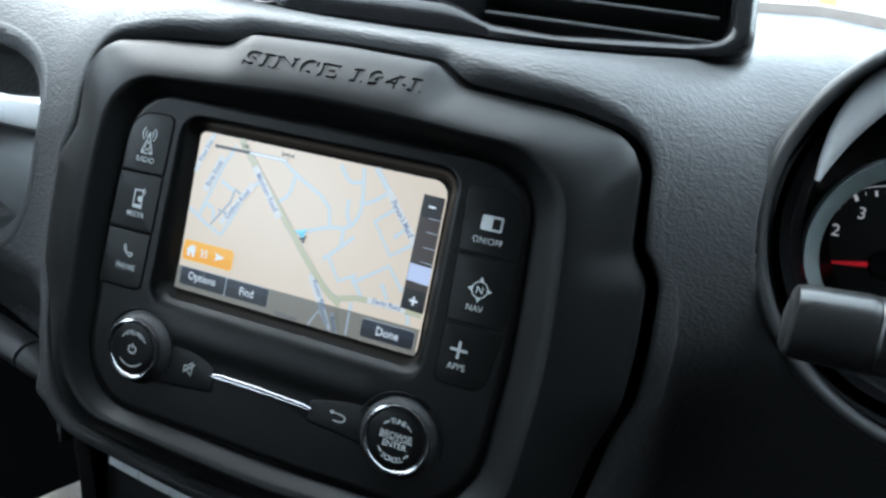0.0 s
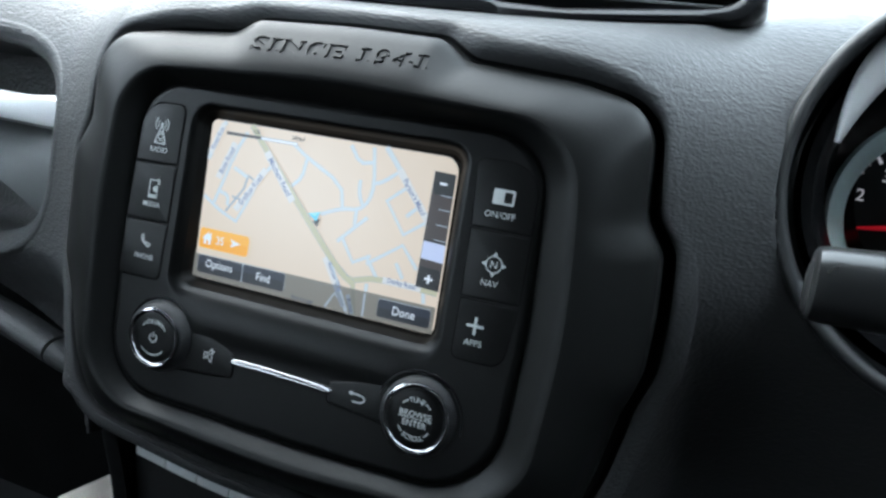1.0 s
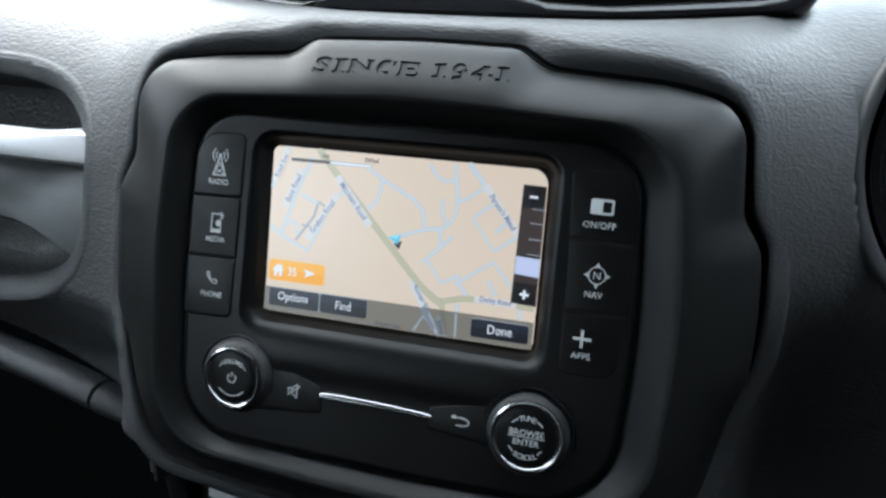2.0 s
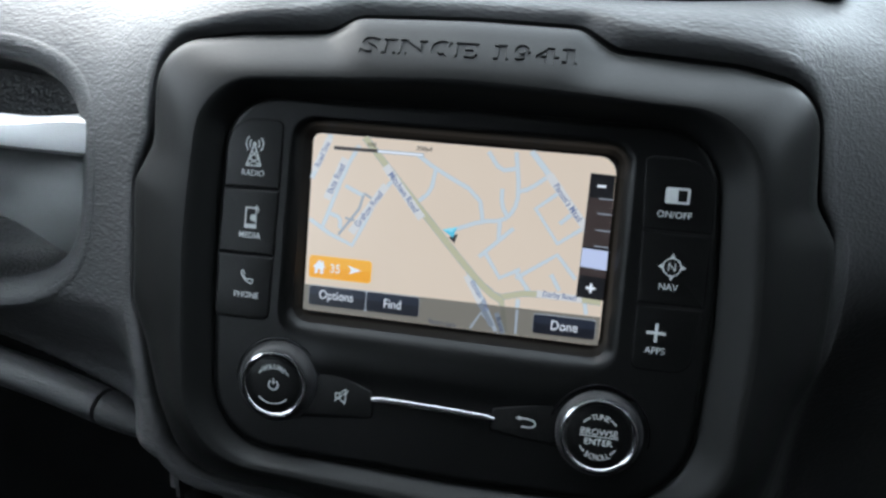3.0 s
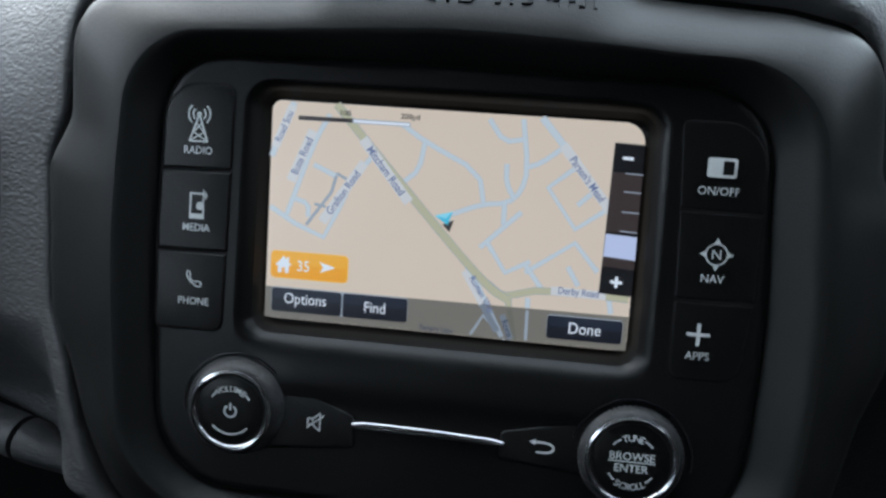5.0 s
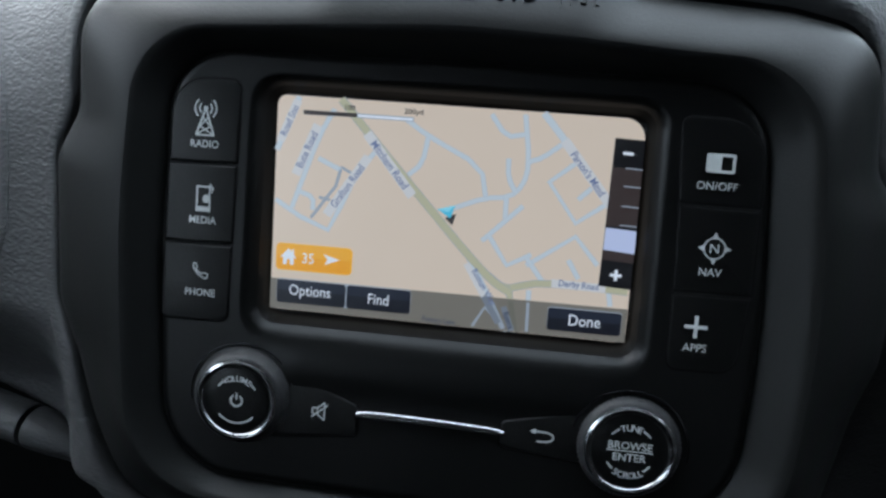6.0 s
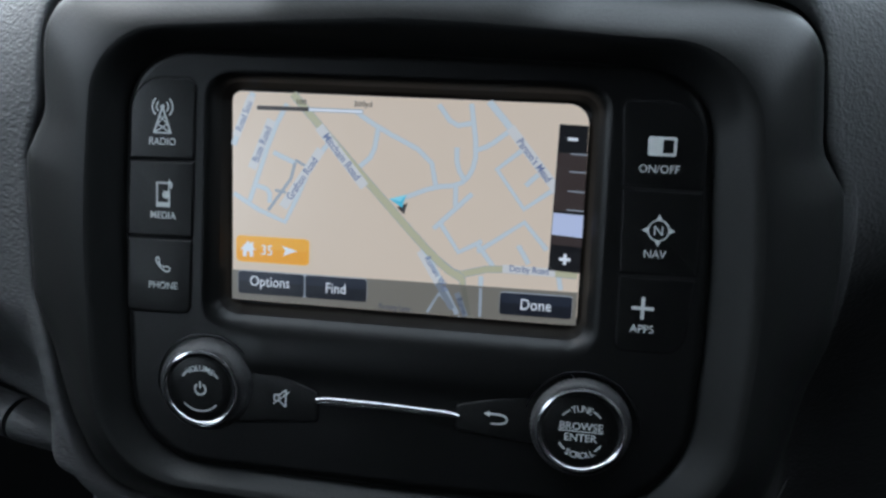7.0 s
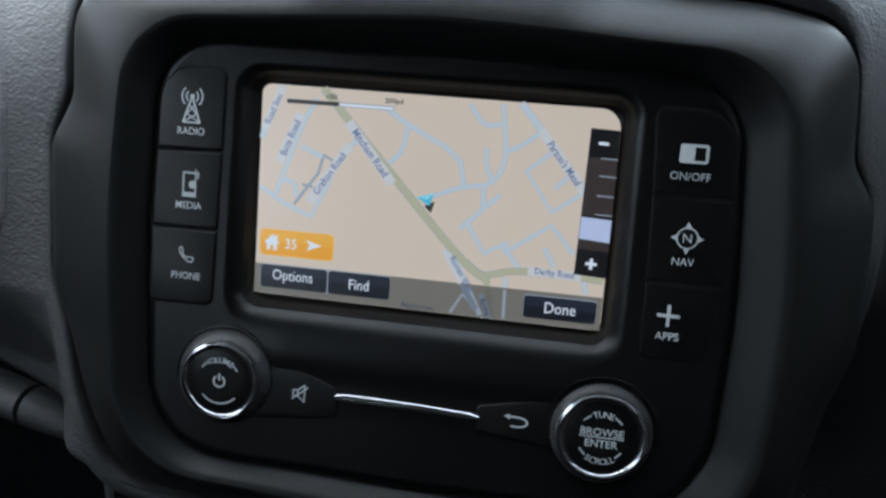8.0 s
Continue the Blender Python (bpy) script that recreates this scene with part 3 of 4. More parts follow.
def engrave(bm, ch, w, cx, z):
    """Adds the closed prisms of one letter, sunk into the frame's face."""
    y = frame_y(cx, z)
    slope = math.atan2(frame_y(cx, z + 2.5) - frame_y(cx, z - 2.5), 5.0)
    m = Matrix.Translation((cx, y, z)) @ Matrix.Rotation(-slope, 4, "X")
    lines = [([a, b], t) for a, b, t in strokes(ch, w)] + sweep(ch, w)
    for pts, t in lines:
        v = [Vector(p) for p in pts]
        rows = []
        for i, p in enumerate(v):
            d = Vector((0, 0))
            if i:
                d += (p - v[i - 1]).normalized()
            if i < len(v) - 1:
                d += (v[i + 1] - p).normalized()
            d.normalize()
            nrm = Vector((-d.y, d.x)) * t / 2
            rows.append([m @ Vector(q) for q in ((p.x + 1.3 * nrm.x, -0.7, 1.15 * p.y + 1.3 * nrm.y), (p.x - 1.3 * nrm.x, -0.7, 1.15 * p.y - 1.3 * nrm.y), (p.x - 0.98 * nrm.x, 0.75, 1.15 * p.y - 0.98 * nrm.y), (p.x + 0.98 * nrm.x, 0.75, 1.15 * p.y + 0.98 * nrm.y))])
        part_bm = bmesh.new()
        loft(part_bm, rows, True, True)
        bmesh.ops.recalc_face_normals(part_bm, faces=part_bm.faces)
        tmp = bpy.data.meshes.new("stroke")
        part_bm.to_mesh(tmp)
        part_bm.free()
        bm.from_mesh(tmp)
        bpy.data.meshes.remove(tmp)


def centre_frame():
    ob = thing("centre_panel_frame", (3, 20, -18), "dark grey satin plastic frame with notched outline and engraved lettering", "dashboard trim")
    n = 480
    rings = [[] for _ in range(24)]

    def slope(f):
        # straight from the faceplate, then rounded over to the crest
        return 1.25 * (0.2 + 0.6 - f) if f < 0.6 else 1.25 * (1 - f) ** 2 / 0.8

    for i in range(n):
        a = 2 * math.pi * i / n
        pr, fr, gap = at_angle(PLATE_R, a), at_angle(FRAME_R, a), crest_gap(a)
        cr = pr + gap

        def spot(r):
            return MID[0] + r * math.cos(a), MID[1] + r * math.sin(a)

        def put(k, r, y):
            x, z = spot(r)
            rings[k].append((x, y, z))

        x, z = spot(pr)
        py = plate_y(x, z)
        xc, zc = spot(cr)
        yc = crest_y(xc, zc)
        deep = py + 1.2 - yc
        put(0, pr - 1.5, yc + deep + 2)
        put(1, pr - 0.5, yc + deep + 1)
        put(2, pr + 0.4, yc + deep)
        for k in range(7):
            f = (k + 1) / 8
            put(3 + k, pr + 0.4 + (gap - 0.4) * f, yc + deep * slope(f))
        put(10, cr, yc)
        for k in range(9):
            f = (k + 0.6) / 9.4
            xx, zz = spot(cr + (fr - cr - 1.0) * f)
            put(11 + k, cr + (fr - cr - 1.0) * f, frame_y(xx, zz))
        xo, zo = spot(fr)
        yo = frame_out_y(xo, zo)
        put(20, fr - 0.5, yo + 0.35)
        put(21, fr - 0.1, yo + 1.1)
        put(22, fr, yo + 2.4)
        put(23, fr - 0.3, yo + 22)
    bm = bmesh.new()
    loft(bm, rings[:11])
    bmesh.ops.recalc_face_normals(bm, faces=bm.faces)
    part("inner_slope", bm, TRIM, ob, "sloping inner surface round the faceplate")
    back = [[(x, y + 6, z) for x, y, z in rings[10]], rings[10]]
    bm = bmesh.new()
    loft(bm, rings[10:] + back)
    bmesh.ops.remove_doubles(bm, verts=bm.verts, dist=0.001)
    bmesh.ops.recalc_face_normals(bm, faces=bm.faces)
    # added pale strip imitates light caught by the lower outer edge
    glint = []
    for i in range(141):
        a = math.radians(205 + 128 * i / 140)
        r = at_angle(FRAME_R, a) + 4.2
        cx, cz = MID[0] + r * math.cos(a), MID[1] + r * math.sin(a)
        cy = frame_out_y(cx, cz) + 2.4
        w = 0.75 * min(1.0, 0.15 + min(i, 140 - i) / 14)
        glint.append([(cx + w * math.cos(b) * math.cos(a), cy - w * math.sin(b), cz + w * math.cos(b) * math.sin(a)) for b in [2 * math.pi * k / 10 for k in range(10)]])
    edge = bmesh.new()
    loft(edge, glint, True, True)
    bmesh.ops.recalc_face_normals(edge, faces=edge.faces)
    part("edge_glint", edge, GLINT, ob, "thin pale strip in place of the glint under the frame")
    body = part("frame_face", bm, TRIM, ob, "satin face with engraved serif lettering")
    cut = bmesh.new()
    x = -38.8
    for ch, w in (("S", 8.2), ("I", 5.6), ("N", 10.4), ("C", 8.8), ("E", 8.6), (" ", 4.2), ("1", 5.8), ("9", 7.8), ("4", 8.6), ("1", 5.8)):
        cx = x + w / 2
        if ch != " ":
            z = 65.2 + 0.3 * cx / 37
            engrave(cut, ch, w, cx, z)
        x += w + 0.35
    tool = part("letters", cut, TRIM, ob)
    carve = body.modifiers.new("carve", "BOOLEAN")
    carve.operation, carve.solver, carve.object, carve.use_self = "DIFFERENCE", "EXACT", tool, True
    bpy.context.view_layer.update()
    carved = bpy.data.meshes.new_from_object(body.evaluated_get(bpy.context.evaluated_depsgraph_get()))
    body.modifiers.clear()
    body.data = carved
    carved.name = "frame_face"
    bpy.data.objects.remove(tool)
    carved.set_sharp_from_angle(angle=radians(32))
    return ob


centre_frame()


# ---- infotainment unit ----
SCREEN_Y = 7.8


def swell(x, z):
    """The soft shelf below the screen."""
    return -0.9 * step(-z, 39, 48) * (1 - step(-z, 49, 58)) * (1 - step(abs(x), 40, 60))


def skin(x, z):
    return plate_y(x, z) + swell(x, z)


unit = thing("infotainment_unit", (0, 10, -40), "black car infotainment unit with lit map screen, keys and two knobs", "infotainment unit")


def faceplate():
    hub = (1.0, -2.0)
    rim = rounded([(-61.4, -42.4, 10), (61.4, -42.0, 10), (61.2, 39.4, 9), (-61.2, 39.4, 9)], 10)
    lip = rounded([(-57.2, -36.6, 6), (58.0, -36.8, 6), (57.4, 35.8, 6), (-57.2, 35.8, 6)], 10)
    well = rounded([(-55.4, -34.6, 4.5), (56.4, -34.8, 4.5), (55.8, 34.2, 5), (-55.4, 34.2, 4.5)], 10)
    n = 400
    rings = [[] for _ in range(54)]
    for i in range(n):
        a = 2 * math.pi * i / n
        c, s = math.cos(a), math.sin(a)
        po, pr, pl, pw = (reach(o, a, hub) for o in (PLATE_EDGE, rim, lip, well))

        def put(k, r, dy, y=None):
            x, z = hub[0] + r * c, hub[1] + r * s
            rings[k].append((x, skin(x, z) + dy if y is None else y, z))

        put(0, po - 0.5, 9)
        put(1, po - 0.45, 4.2)
        put(2, po - 1.0, 1.7)
        put(3, po - 2.1, 0.45)
        for k in range(40):
            put(4 + k, po - 3.6 + (pr - po + 3.6) * k / 39, 0)
        put(44, pr * 0.75 + pl * 0.25, 0.25)
        put(45, pr * 0.5 + pl * 0.5, 0.9)
        put(46, pr * 0.25 + pl * 0.75, 2.0)
        put(47, pl, 3.4)
        for k in range(4):
            f = (k + 1) / 4
            x, z = hub[0] + pl * c, hub[1] + pl * s
            y0 = skin(x, z) + 3.4
            put(48 + k, pl + (pw - pl) * f, 0, y0 + (SCREEN_Y - 0.2 - y0) * f)
        put(52, pw - 0.6, 0, SCREEN_Y + 0.25)
        put(53, pw - 4, 0, SCREEN_Y + 0.3)
    bm = bmesh.new()
    loft(bm, rings[:48])
    bmesh.ops.recalc_face_normals(bm, faces=bm.faces)
    part("faceplate", bm, PLATE, unit)
    bm = bmesh.new()
    loft(bm, rings[47:], cap_last=True)
    bmesh.ops.recalc_face_normals(bm, faces=bm.faces)
    part("screen_bezel", bm, BEZEL, unit, "dull black sunken screen surround")


faceplate()


def print_on(name, bm, parent, label="", face=skin):
    """Lays a flat print on the leaning face of its key."""
    near = min(v.co.y for v in bm.verts)
    for v in bm.verts:
        v.co.y = face(v.co.x, v.co.z) - 0.44 + 0.3 * (v.co.y - near)
    return part(name, bm, PRINT, parent, label, smooth=False)


def key(outline, name, lift=0.35, label="", face=skin, gap=0.5, finish=KEY):
    well = slab(inset(outline, -gap), 3.0, 0.03, 0.02, lean=lambda x, z: face(x, z) - 0.06)
    part("key_gap", well, BLACK, unit)
    return part(name, slab(outline, 3.0, -lift, 0.5, lean=face), finish, unit, label)


def left_keys():
    k = key(rounded([(-85.2, 11.3, 0.5), (-64.3, 11.7, 0.5), (-64.0, 36.2, 3), (-84.6, 35.8, 12)]), "radio_key", label="black key printed with a radio mast")
    y = skin(-74, 20) - 0.42
    bm = bmesh.new()
    for dx in (-1, 1):
        ribbon([(-74.6, 27.2), (-74.6 + 2.7 * dx, 19.4)], 0.6, y, bm)
        ribbon([(-74.6 + 0.9 * dx, 24.6), (-74.6 - 1.9 * dx, 21.6)], 0.42, y, bm)
        ribbon([(-74.6 + 1.8 * dx, 22.0), (-74.6 - 2.7 * dx, 19.4)], 0.42, y, bm)
        for r in (1.9, 3.3):
            ribbon(arc(-74.6, 27.2, r, -48 if dx > 0 else 132, 48 if dx > 0 else 228, 10), 0.5, y, bm)
    ribbon([(-77.5, 19.3), (-71.7, 19.3)], 0.5, y, bm)
    flat(arc(-74.6, 27.2, 0.75, 0, 330, 11), y, bm)
    print_on("mast_icon", bm, k)
    print_on("key_text", words("RADIO", 2.2, -74.6, y, 16.7, width=0.92, bold=0.008), k)
    k = key(rounded([(-85.8, -12.8, 0.5), (-64.6, -12.6, 0.5), (-64.4, 10.6, 0.5), (-85.3, 10.2, 0.5)]), "media_key", label="black key printed with a telephone and a note")
    y = skin(-74, 0) - 0.42
    bm = bmesh.new()
    cx, cz = -74.2, 0.4
    for x0, z0, x1, z1 in ((-2.0, -4.0, -2.0, 3.6), (2.0, -4.0, 2.0, -0.4), (2.0, 2.6, 2.0, 3.6), (-2.2, 3.5, 2.2, 3.5), (-2.2, -3.2, 2.2, -3.2)):
        ribbon([(cx + x0, cz + z0), (cx + x1, cz + z1)], 0.55 if z0 != -3.2 else 1.5, y, bm)
    ribbon([(cx + 1.9, cz + 0.2), (cx + 1.9, cz + 4.6), (cx + 2.9, cz + 3.2), (cx + 2.5, cz + 1.8)], 0.5, y - 0.01, bm)
    flat(arc(cx + 1.0, cz - 0.1, 1.25, 0, 345, 14), y - 0.02, bm)
    print_on("telephone_icon", bm, k)
    print_on("key_text", words("MEDIA", 2.2, -74.2, y, -6.1, width=0.92, bold=0.008), k)
    k = key(rounded([(-85.7, -36.9, 2), (-65.0, -36.7, 3), (-64.7, -13.7, 0.5), (-85.8, -13.9, 0.5)]), "phone_key", label="black key printed with a handset")
    y = skin(-74, -25) - 0.42
    bm = bmesh.new()
    handset = [(-2.6, 1.6), (-2.3, 2.5), (-1.7, 2.4), (-1.2, 1.1), (-1.6, 0.6), (-0.9, -0.3), (0.3, -1.0), (0.9, -0.6), (2.2, -0.9), (2.5, -1.4), (1.9, -2.4), (1.0, -2.4), (-0.9, -1.2), (-2.2, 0.4), (-2.6, 1.6)]
    ribbon([(-74.0 + 0.92 * dx, -21.6 + 0.92 * dz) for dx, dz in handset], 0.42, y, bm)
    print_on("handset_icon", bm, k)
    print_on("key_text", words("PHONE", 2.2, -74.0, y, -28.2, width=0.92, bold=0.008), k)


left_keys()


def right_keys():
    k = key(rounded([(65.2, 10.6, 0.5), (87.6, 10.4, 0.5), (87.2, 34.6, 14), (63.6, 34.8, 3)]), "on_off_key", lift=0.1, gap=0.28, finish=PLATE, label="black key printed with a half-filled switch")
    y = skin(75, 20) - 0.42
    bm = flat(rect(71.4, 19.4, 79.4, 24.8, 0.7), y)
    print_on("switch_icon", bm, k)
    part("switch_half", slab(rect(75.6, 20.2, 78.6, 24.0, 0.2), 0, -0.47, 0.01, lean=skin), KEY, k, smooth=False)
    print_on("key_text", words("ON/OFF", 2.25, 75.0, y, 15.7, width=0.98), k)
    k = key(rounded([(66.0, -14.6, 0.5), (87.9, -14.4, 0.5), (87.7, 9.5, 0.5), (65.3, 9.7, 0.5)]), "navigation_key", lift=0.1, gap=0.28, finish=PLATE, label="black key printed with a compass")
    y = skin(75, -2) - 0.42
    cx, cz = 76.2, -1.8
    bm = ribbon(arc(cx, cz, 2.95, 0, 360, 32), 0.42, y)
    for a in (0, 90, 180, 270):
        tip, r = arc(cx, cz, 4.7, a, a + 1, 1)[0], 3.0
        e, f = arc(cx, cz, r, a - 19, a + 19, 1)
        flat([tip, e, f], y - 0.01, bm)
    words("N", 2.7, cx, y - 0.01, cz, bold=0.0, bm=bm)
    print_on("compass_icon", bm, k)
    print_on("key_text", words("NAV", 2.25, 75.6, y, -8.6, width=0.98), k)
    k = key(rounded([(66.2, -37.5, 3), (85.5, -37.5, 6), (87.8, -15.4, 0.5), (66.1, -15.6, 0.5)]), "apps_key", lift=0.1, gap=0.28, finish=PLATE, label="black key printed with a plus sign")
    y = skin(75, -25) - 0.42
    bm = ribbon([(70.3, -24.6), (76.7, -24.6)], 1.0, y)
    ribbon([(73.5, -21.4), (73.5, -27.8)], 1.0, y - 0.01, bm)
    print_on("plus_icon", bm, k)
    print_on("key_text", words("APPS", 2.25, 73.7, y, -30.6, width=0.98), k)


right_keys()


def knob(cx, cz, front, r, name, label):
    n = 128
    ribs = 0.45 if name == "tuning_knob" else 0.06

    def ridge(i, rr, y):
        return -ribs if i % 2 and front + 2.0 < y < front + 8.0 else 0.0

    back = skin(cx, cz) + 4
    bm = lathe([(r + 3.6, back), (r + 3.6, front + 8.6), (r + 3.4, front + 7.6), (r + 2.9, front + 5), (r + 1.9, front + 2.6), (r + 1.2, front + 1.7), (r + 0.4, front + 1.1), (r - 0.4, front + 1.0)], cx, cz, n, ridge)
    body = part(name, bm, RUBBER, unit, label)
    ring = lathe([(r + 0.35, front + 1.4), (r + 0.2, front + 0.5), (r - 0.5, front), (r - 1.0, front + 0.12), (r - 1.6, front + 0.8), (r - 1.7, front + 1.6)], cx, cz, 96)
    part("chrome_ring", ring, CHROME, body, "bright chrome ring")
    cap = lathe([(r - 1.7, front + 1.6), (r - 1.95, front + 0.9), (r - 2.4, front + 0.72), (r * 0.5, front + 0.62), (0.01, front + 0.6)], cx, cz, 72)
    part("cap", cap, KEY, body)
    seat = lathe([(r + 4.5, back - 3.4), (r + 4.4, back - 4.12), (r + 3.9, back - 4.15), (r + 3.5, back - 2)], cx, cz, 72)
    part("knob_seat", seat, GLOSS, body)
    return body


def knobs():
    cx, cz, f = -59.0, -58.9, -8.0
    body = knob(cx, cz, f, 12.1, "volume_knob", "ribbed black volume knob with a chrome ring")
    y = f + 0.52
    bm = ribbon(arc(cx, cz, 1.75, 122, 418, 24), 0.55, y)
    ribbon([(cx, cz + 0.3), (cx, cz + 2.5)], 0.55, y, bm)
    part("power_icon", bm, PRINT, body, smooth=False)
    part("knob_text", arched_words("VOLUME", 1.75, cx, y, cz, 6.8, 90, 80, bold=0.014), PRINT, body, smooth=False)
    bm = ribbon(arc(cx, cz, 6.9, 146, 129, 6), 0.5, y)
    ribbon(arc(cx, cz, 6.9, 51, 34, 6), 0.5, y, bm)
    ribbon(arc(cx, cz, 7.1, 222, 318, 20), 0.5, y, bm)
    part("knob_marks", bm, PRINT, body, smooth=False)
    cx, cz, f = 58.2, -62.0, -6.0
    body = knob(cx, cz, f, 13.0, "tuning_knob", "ribbed black tuning knob with a chrome ring")
    y = f + 0.52
    part("knob_text", arched_words("TUNE", 1.9, cx, y, cz, 7.0, 90, 52, bold=0.014), PRINT, body, smooth=False)
    part("knob_text", arched_words("SCROLL", 1.9, cx, y, cz, 7.4, 270, 68, bold=0.014, inward=True), PRINT, body, smooth=False)
    part("knob_text", words("BROWSE", 2.25, cx, y, cz + 1.6, width=1.0, bold=0.015), PRINT, body, smooth=False)
    part("knob_text", words("ENTER", 2.25, cx, y, cz - 1.9, width=1.0, bold=0.015), PRINT, body, smooth=False)
    bm = ribbon([(cx - 6.6, cz), (cx + 6.6, cz)], 0.35, y)
    for a0, a1 in ((140, 118), (62, 40), (213, 233), (307, 327)):
        ribbon(arc(cx, cz, 7.2, a0, a1, 6), 0.5, y, bm)
    part("knob_marks", bm, PRINT, body, smooth=False)


knobs()


def lower_keys():
    k = key(rounded([(-50, -70.6, 2), (-22.6, -67.8, 1.6), (-22.9, -58.4, 1.6), (-36, -53.4, 30), (-50, -49.4, 1)]), "mute_key", label="black key printed with a struck-out loudspeaker", face=plate_y)
    y = skin(-34, -61) - 0.6
    cx, cz = -34.5, -61.2
    bm = bmesh.new()
    for a, b in (((-2.2, 0.9), (-2.2, -0.9)), ((-2.3, 0.9), (-0.7, 0.9)), ((-2.3, -0.9), (-0.7, -0.9)), ((-0.8, 0.8), (1.5, 2.7)), ((-0.8, -0.8), (1.5, -2.7)), ((1.5, 2.8), (1.5, -2.8)), ((-0.7, 0.9), (-0.7, -0.9)), ((-2.5, -2.0), (2.6, 2.1))):
        ribbon([(cx + a[0], cz + a[1]), (cx + b[0], cz + b[1])], 0.45, y - 0.005 * abs(a[0]), bm)
    print_on("loudspeaker_icon", bm, k, face=plate_y)
    k = key(rounded([(20.6, -66.2, 1.6), (48, -68.5, 2), (48, -53.0, 3), (33, -55.4, 20), (20.8, -58.2, 1.6)]), "back_key", label="black key printed with a return arrow", face=plate_y)
    y = skin(33, -61) - 0.6
    bm = ribbon(smooth_line([(30.6, -60.1), (35.2, -60.2), (36.6, -61.6), (35.2, -63.1), (31.4, -63.1)], 2), 0.55, y)
    flat([(29.2, -60.1), (31.0, -59.2), (31.0, -61.0)], y - 0.01, bm)
    print_on("arrow_icon", bm, k, face=plate_y)
    # chrome strip
    n = 28
    rings = []
    for i in range(n + 1):
        f = i / n
        x = -23.2 + 45.0 * f
        zc = -60.9 - 0.7 * f + 0.35 * math.sin(math.pi * f)
        h = (1.35 - 0.3 * f) * min(1, 0.55 + 8 * min(f, 1 - f))
        y0 = plate_y(x, zc) + 0.2
        rings.append([(x, y0 - 1.5 * math.sin(b) ** 0.45 + 0.35 * math.cos(b), zc + h * math.cos(b)) for b in [math.pi * k / 12 for k in range(13)]])
    bm = bmesh.new()
    loft(bm, rings, True, True, closed=False)
    bmesh.ops.recalc_face_normals(bm, faces=bm.faces)
    part("chrome_strip", bm, CHROME, unit, "slim bright chrome strip")


lower_keys()


def display_panel():
    outline = rounded([(-54.6, -33.0, 1.6), (55.2, -33.4, 3), (54.8, 33.0, 6), (-54.6, 33.0, 3)], 8)
    panel = part("screen", slab(outline, SCREEN_Y + 0.2, SCREEN_Y - 0.3, 0.05), S_MAP, unit, "lit screen showing a peach-coloured street map", smooth=False)
    level = [SCREEN_Y - 0.3]

    def lift():
        level[0] -= 0.012
        return level[0]

    def add(name, bm, mat, label=""):
        return part(name, bm, mat, panel, label, smooth=False)

    def road(pts, width, mat=S_ROAD, name="map_road", soft=1):
        pts = smooth_line(pts, soft) if soft else pts
        add("map_road_edge", ribbon(pts, width + 0.35, lift()), S_EDGE if mat is S_ROAD else S_PATH)
        add(name, ribbon(pts, width, lift()), mat)

    w = 1.15
    road([(-37.0, 29.7), (-41.5, 21.2), (-49.0, -1.0)], w)
    road([(-47.9, 32.7), (-51.9, 22.9), (-54.3, 16.3)], w + 0.3)
    road([(-54.2, 1.2), (-46.2, -3.5), (-37.3, -7.0), (-33.5, 0.9), (-29.0, 11.4), (-23.5, 18.4)], w, soft=0)
    road([(-41.3, 14.7), (-34.1, 11.6)], w)
    road([(-46.6, 4.1), (-42.4, 2.8), (-42.3, -1.2)], w)
    road([(-34.2, 11.8), (-35.5, 6.7), (-42.8, -3.6)], 0.6, S_PATH, soft=0)
    road([(-34.2, 12.6), (-31.0, 11.0)], 0.5, S_PATH)
    road([(-40.5, 2.9), (-37.0, 2.3)], 0.5, S_PATH)
    road([(-15.5, 28.4), (-8.0, 23.6), (8.3, 15.9), (10.2, 7.0)], w)
    road([(-8.2, 23.2), (-9.4, 15.4), (-13.5, 11.7)], w)
    road([(1.1, 3.0), (9.9, 6.7), (17.2, 7.4), (21.0, 11.2), (22.3, 17.8), (20.0, 32.0)], w)
    road([(16.2, 18.9), (16.4, 13.3), (19.2, 8.6)], w)
    road([(10.2, 31.4), (14.9, 25.1), (20.4, 26.2)], w)
    road([(22.3, 18.4), (25.9, 19.7), (31.8, 24.5)], w)
    road([(16.4, 7.5), (16.5, 1.0)], w)
    road([(21.5, 5.2), (10.1, -6.2)], w)
    road([(12.1, -4.4), (18.1, -13.0), (25.2, -9.1)], w, soft=0)
    road([(23.9, -12.5), (37.7, -2.6), (44.9, -10.6)], w, soft=0)
    road([(23.7, -10.0), (29.2, -17.0)], w)
    road([(36.2, -9.7), (39.7, -15.2)], w)
    road([(35.6, 18.8), (28.6, 12.9), (37.3, 1.4), (45.5, 7.5)], w, soft=0)
    road([(37.4, 8.4), (41.0, 12.0)], w)
    road([(25.4, -19.9), (25.7, -32.8)], w)
    road([(48.9, -18.5), (49.8, -22.6)], w)
    road([(8.9, -32.8), (12.6, -26.3), (17.1, -30.1)], w)
    road([(25.3, 32.8), (31.7, 25.7), (45.2, 9.9), (51.8, 2.1)], 1.7)
    road([(19.6, -20.5), (20.6, -28.1), (22.8, -33.0)], 1.6, S_MAIN, "map_main_road")
    road([(6.3, -10.8), (14.1, -24.4), (19.9, -32.9)], 1.6, S_ROAD)
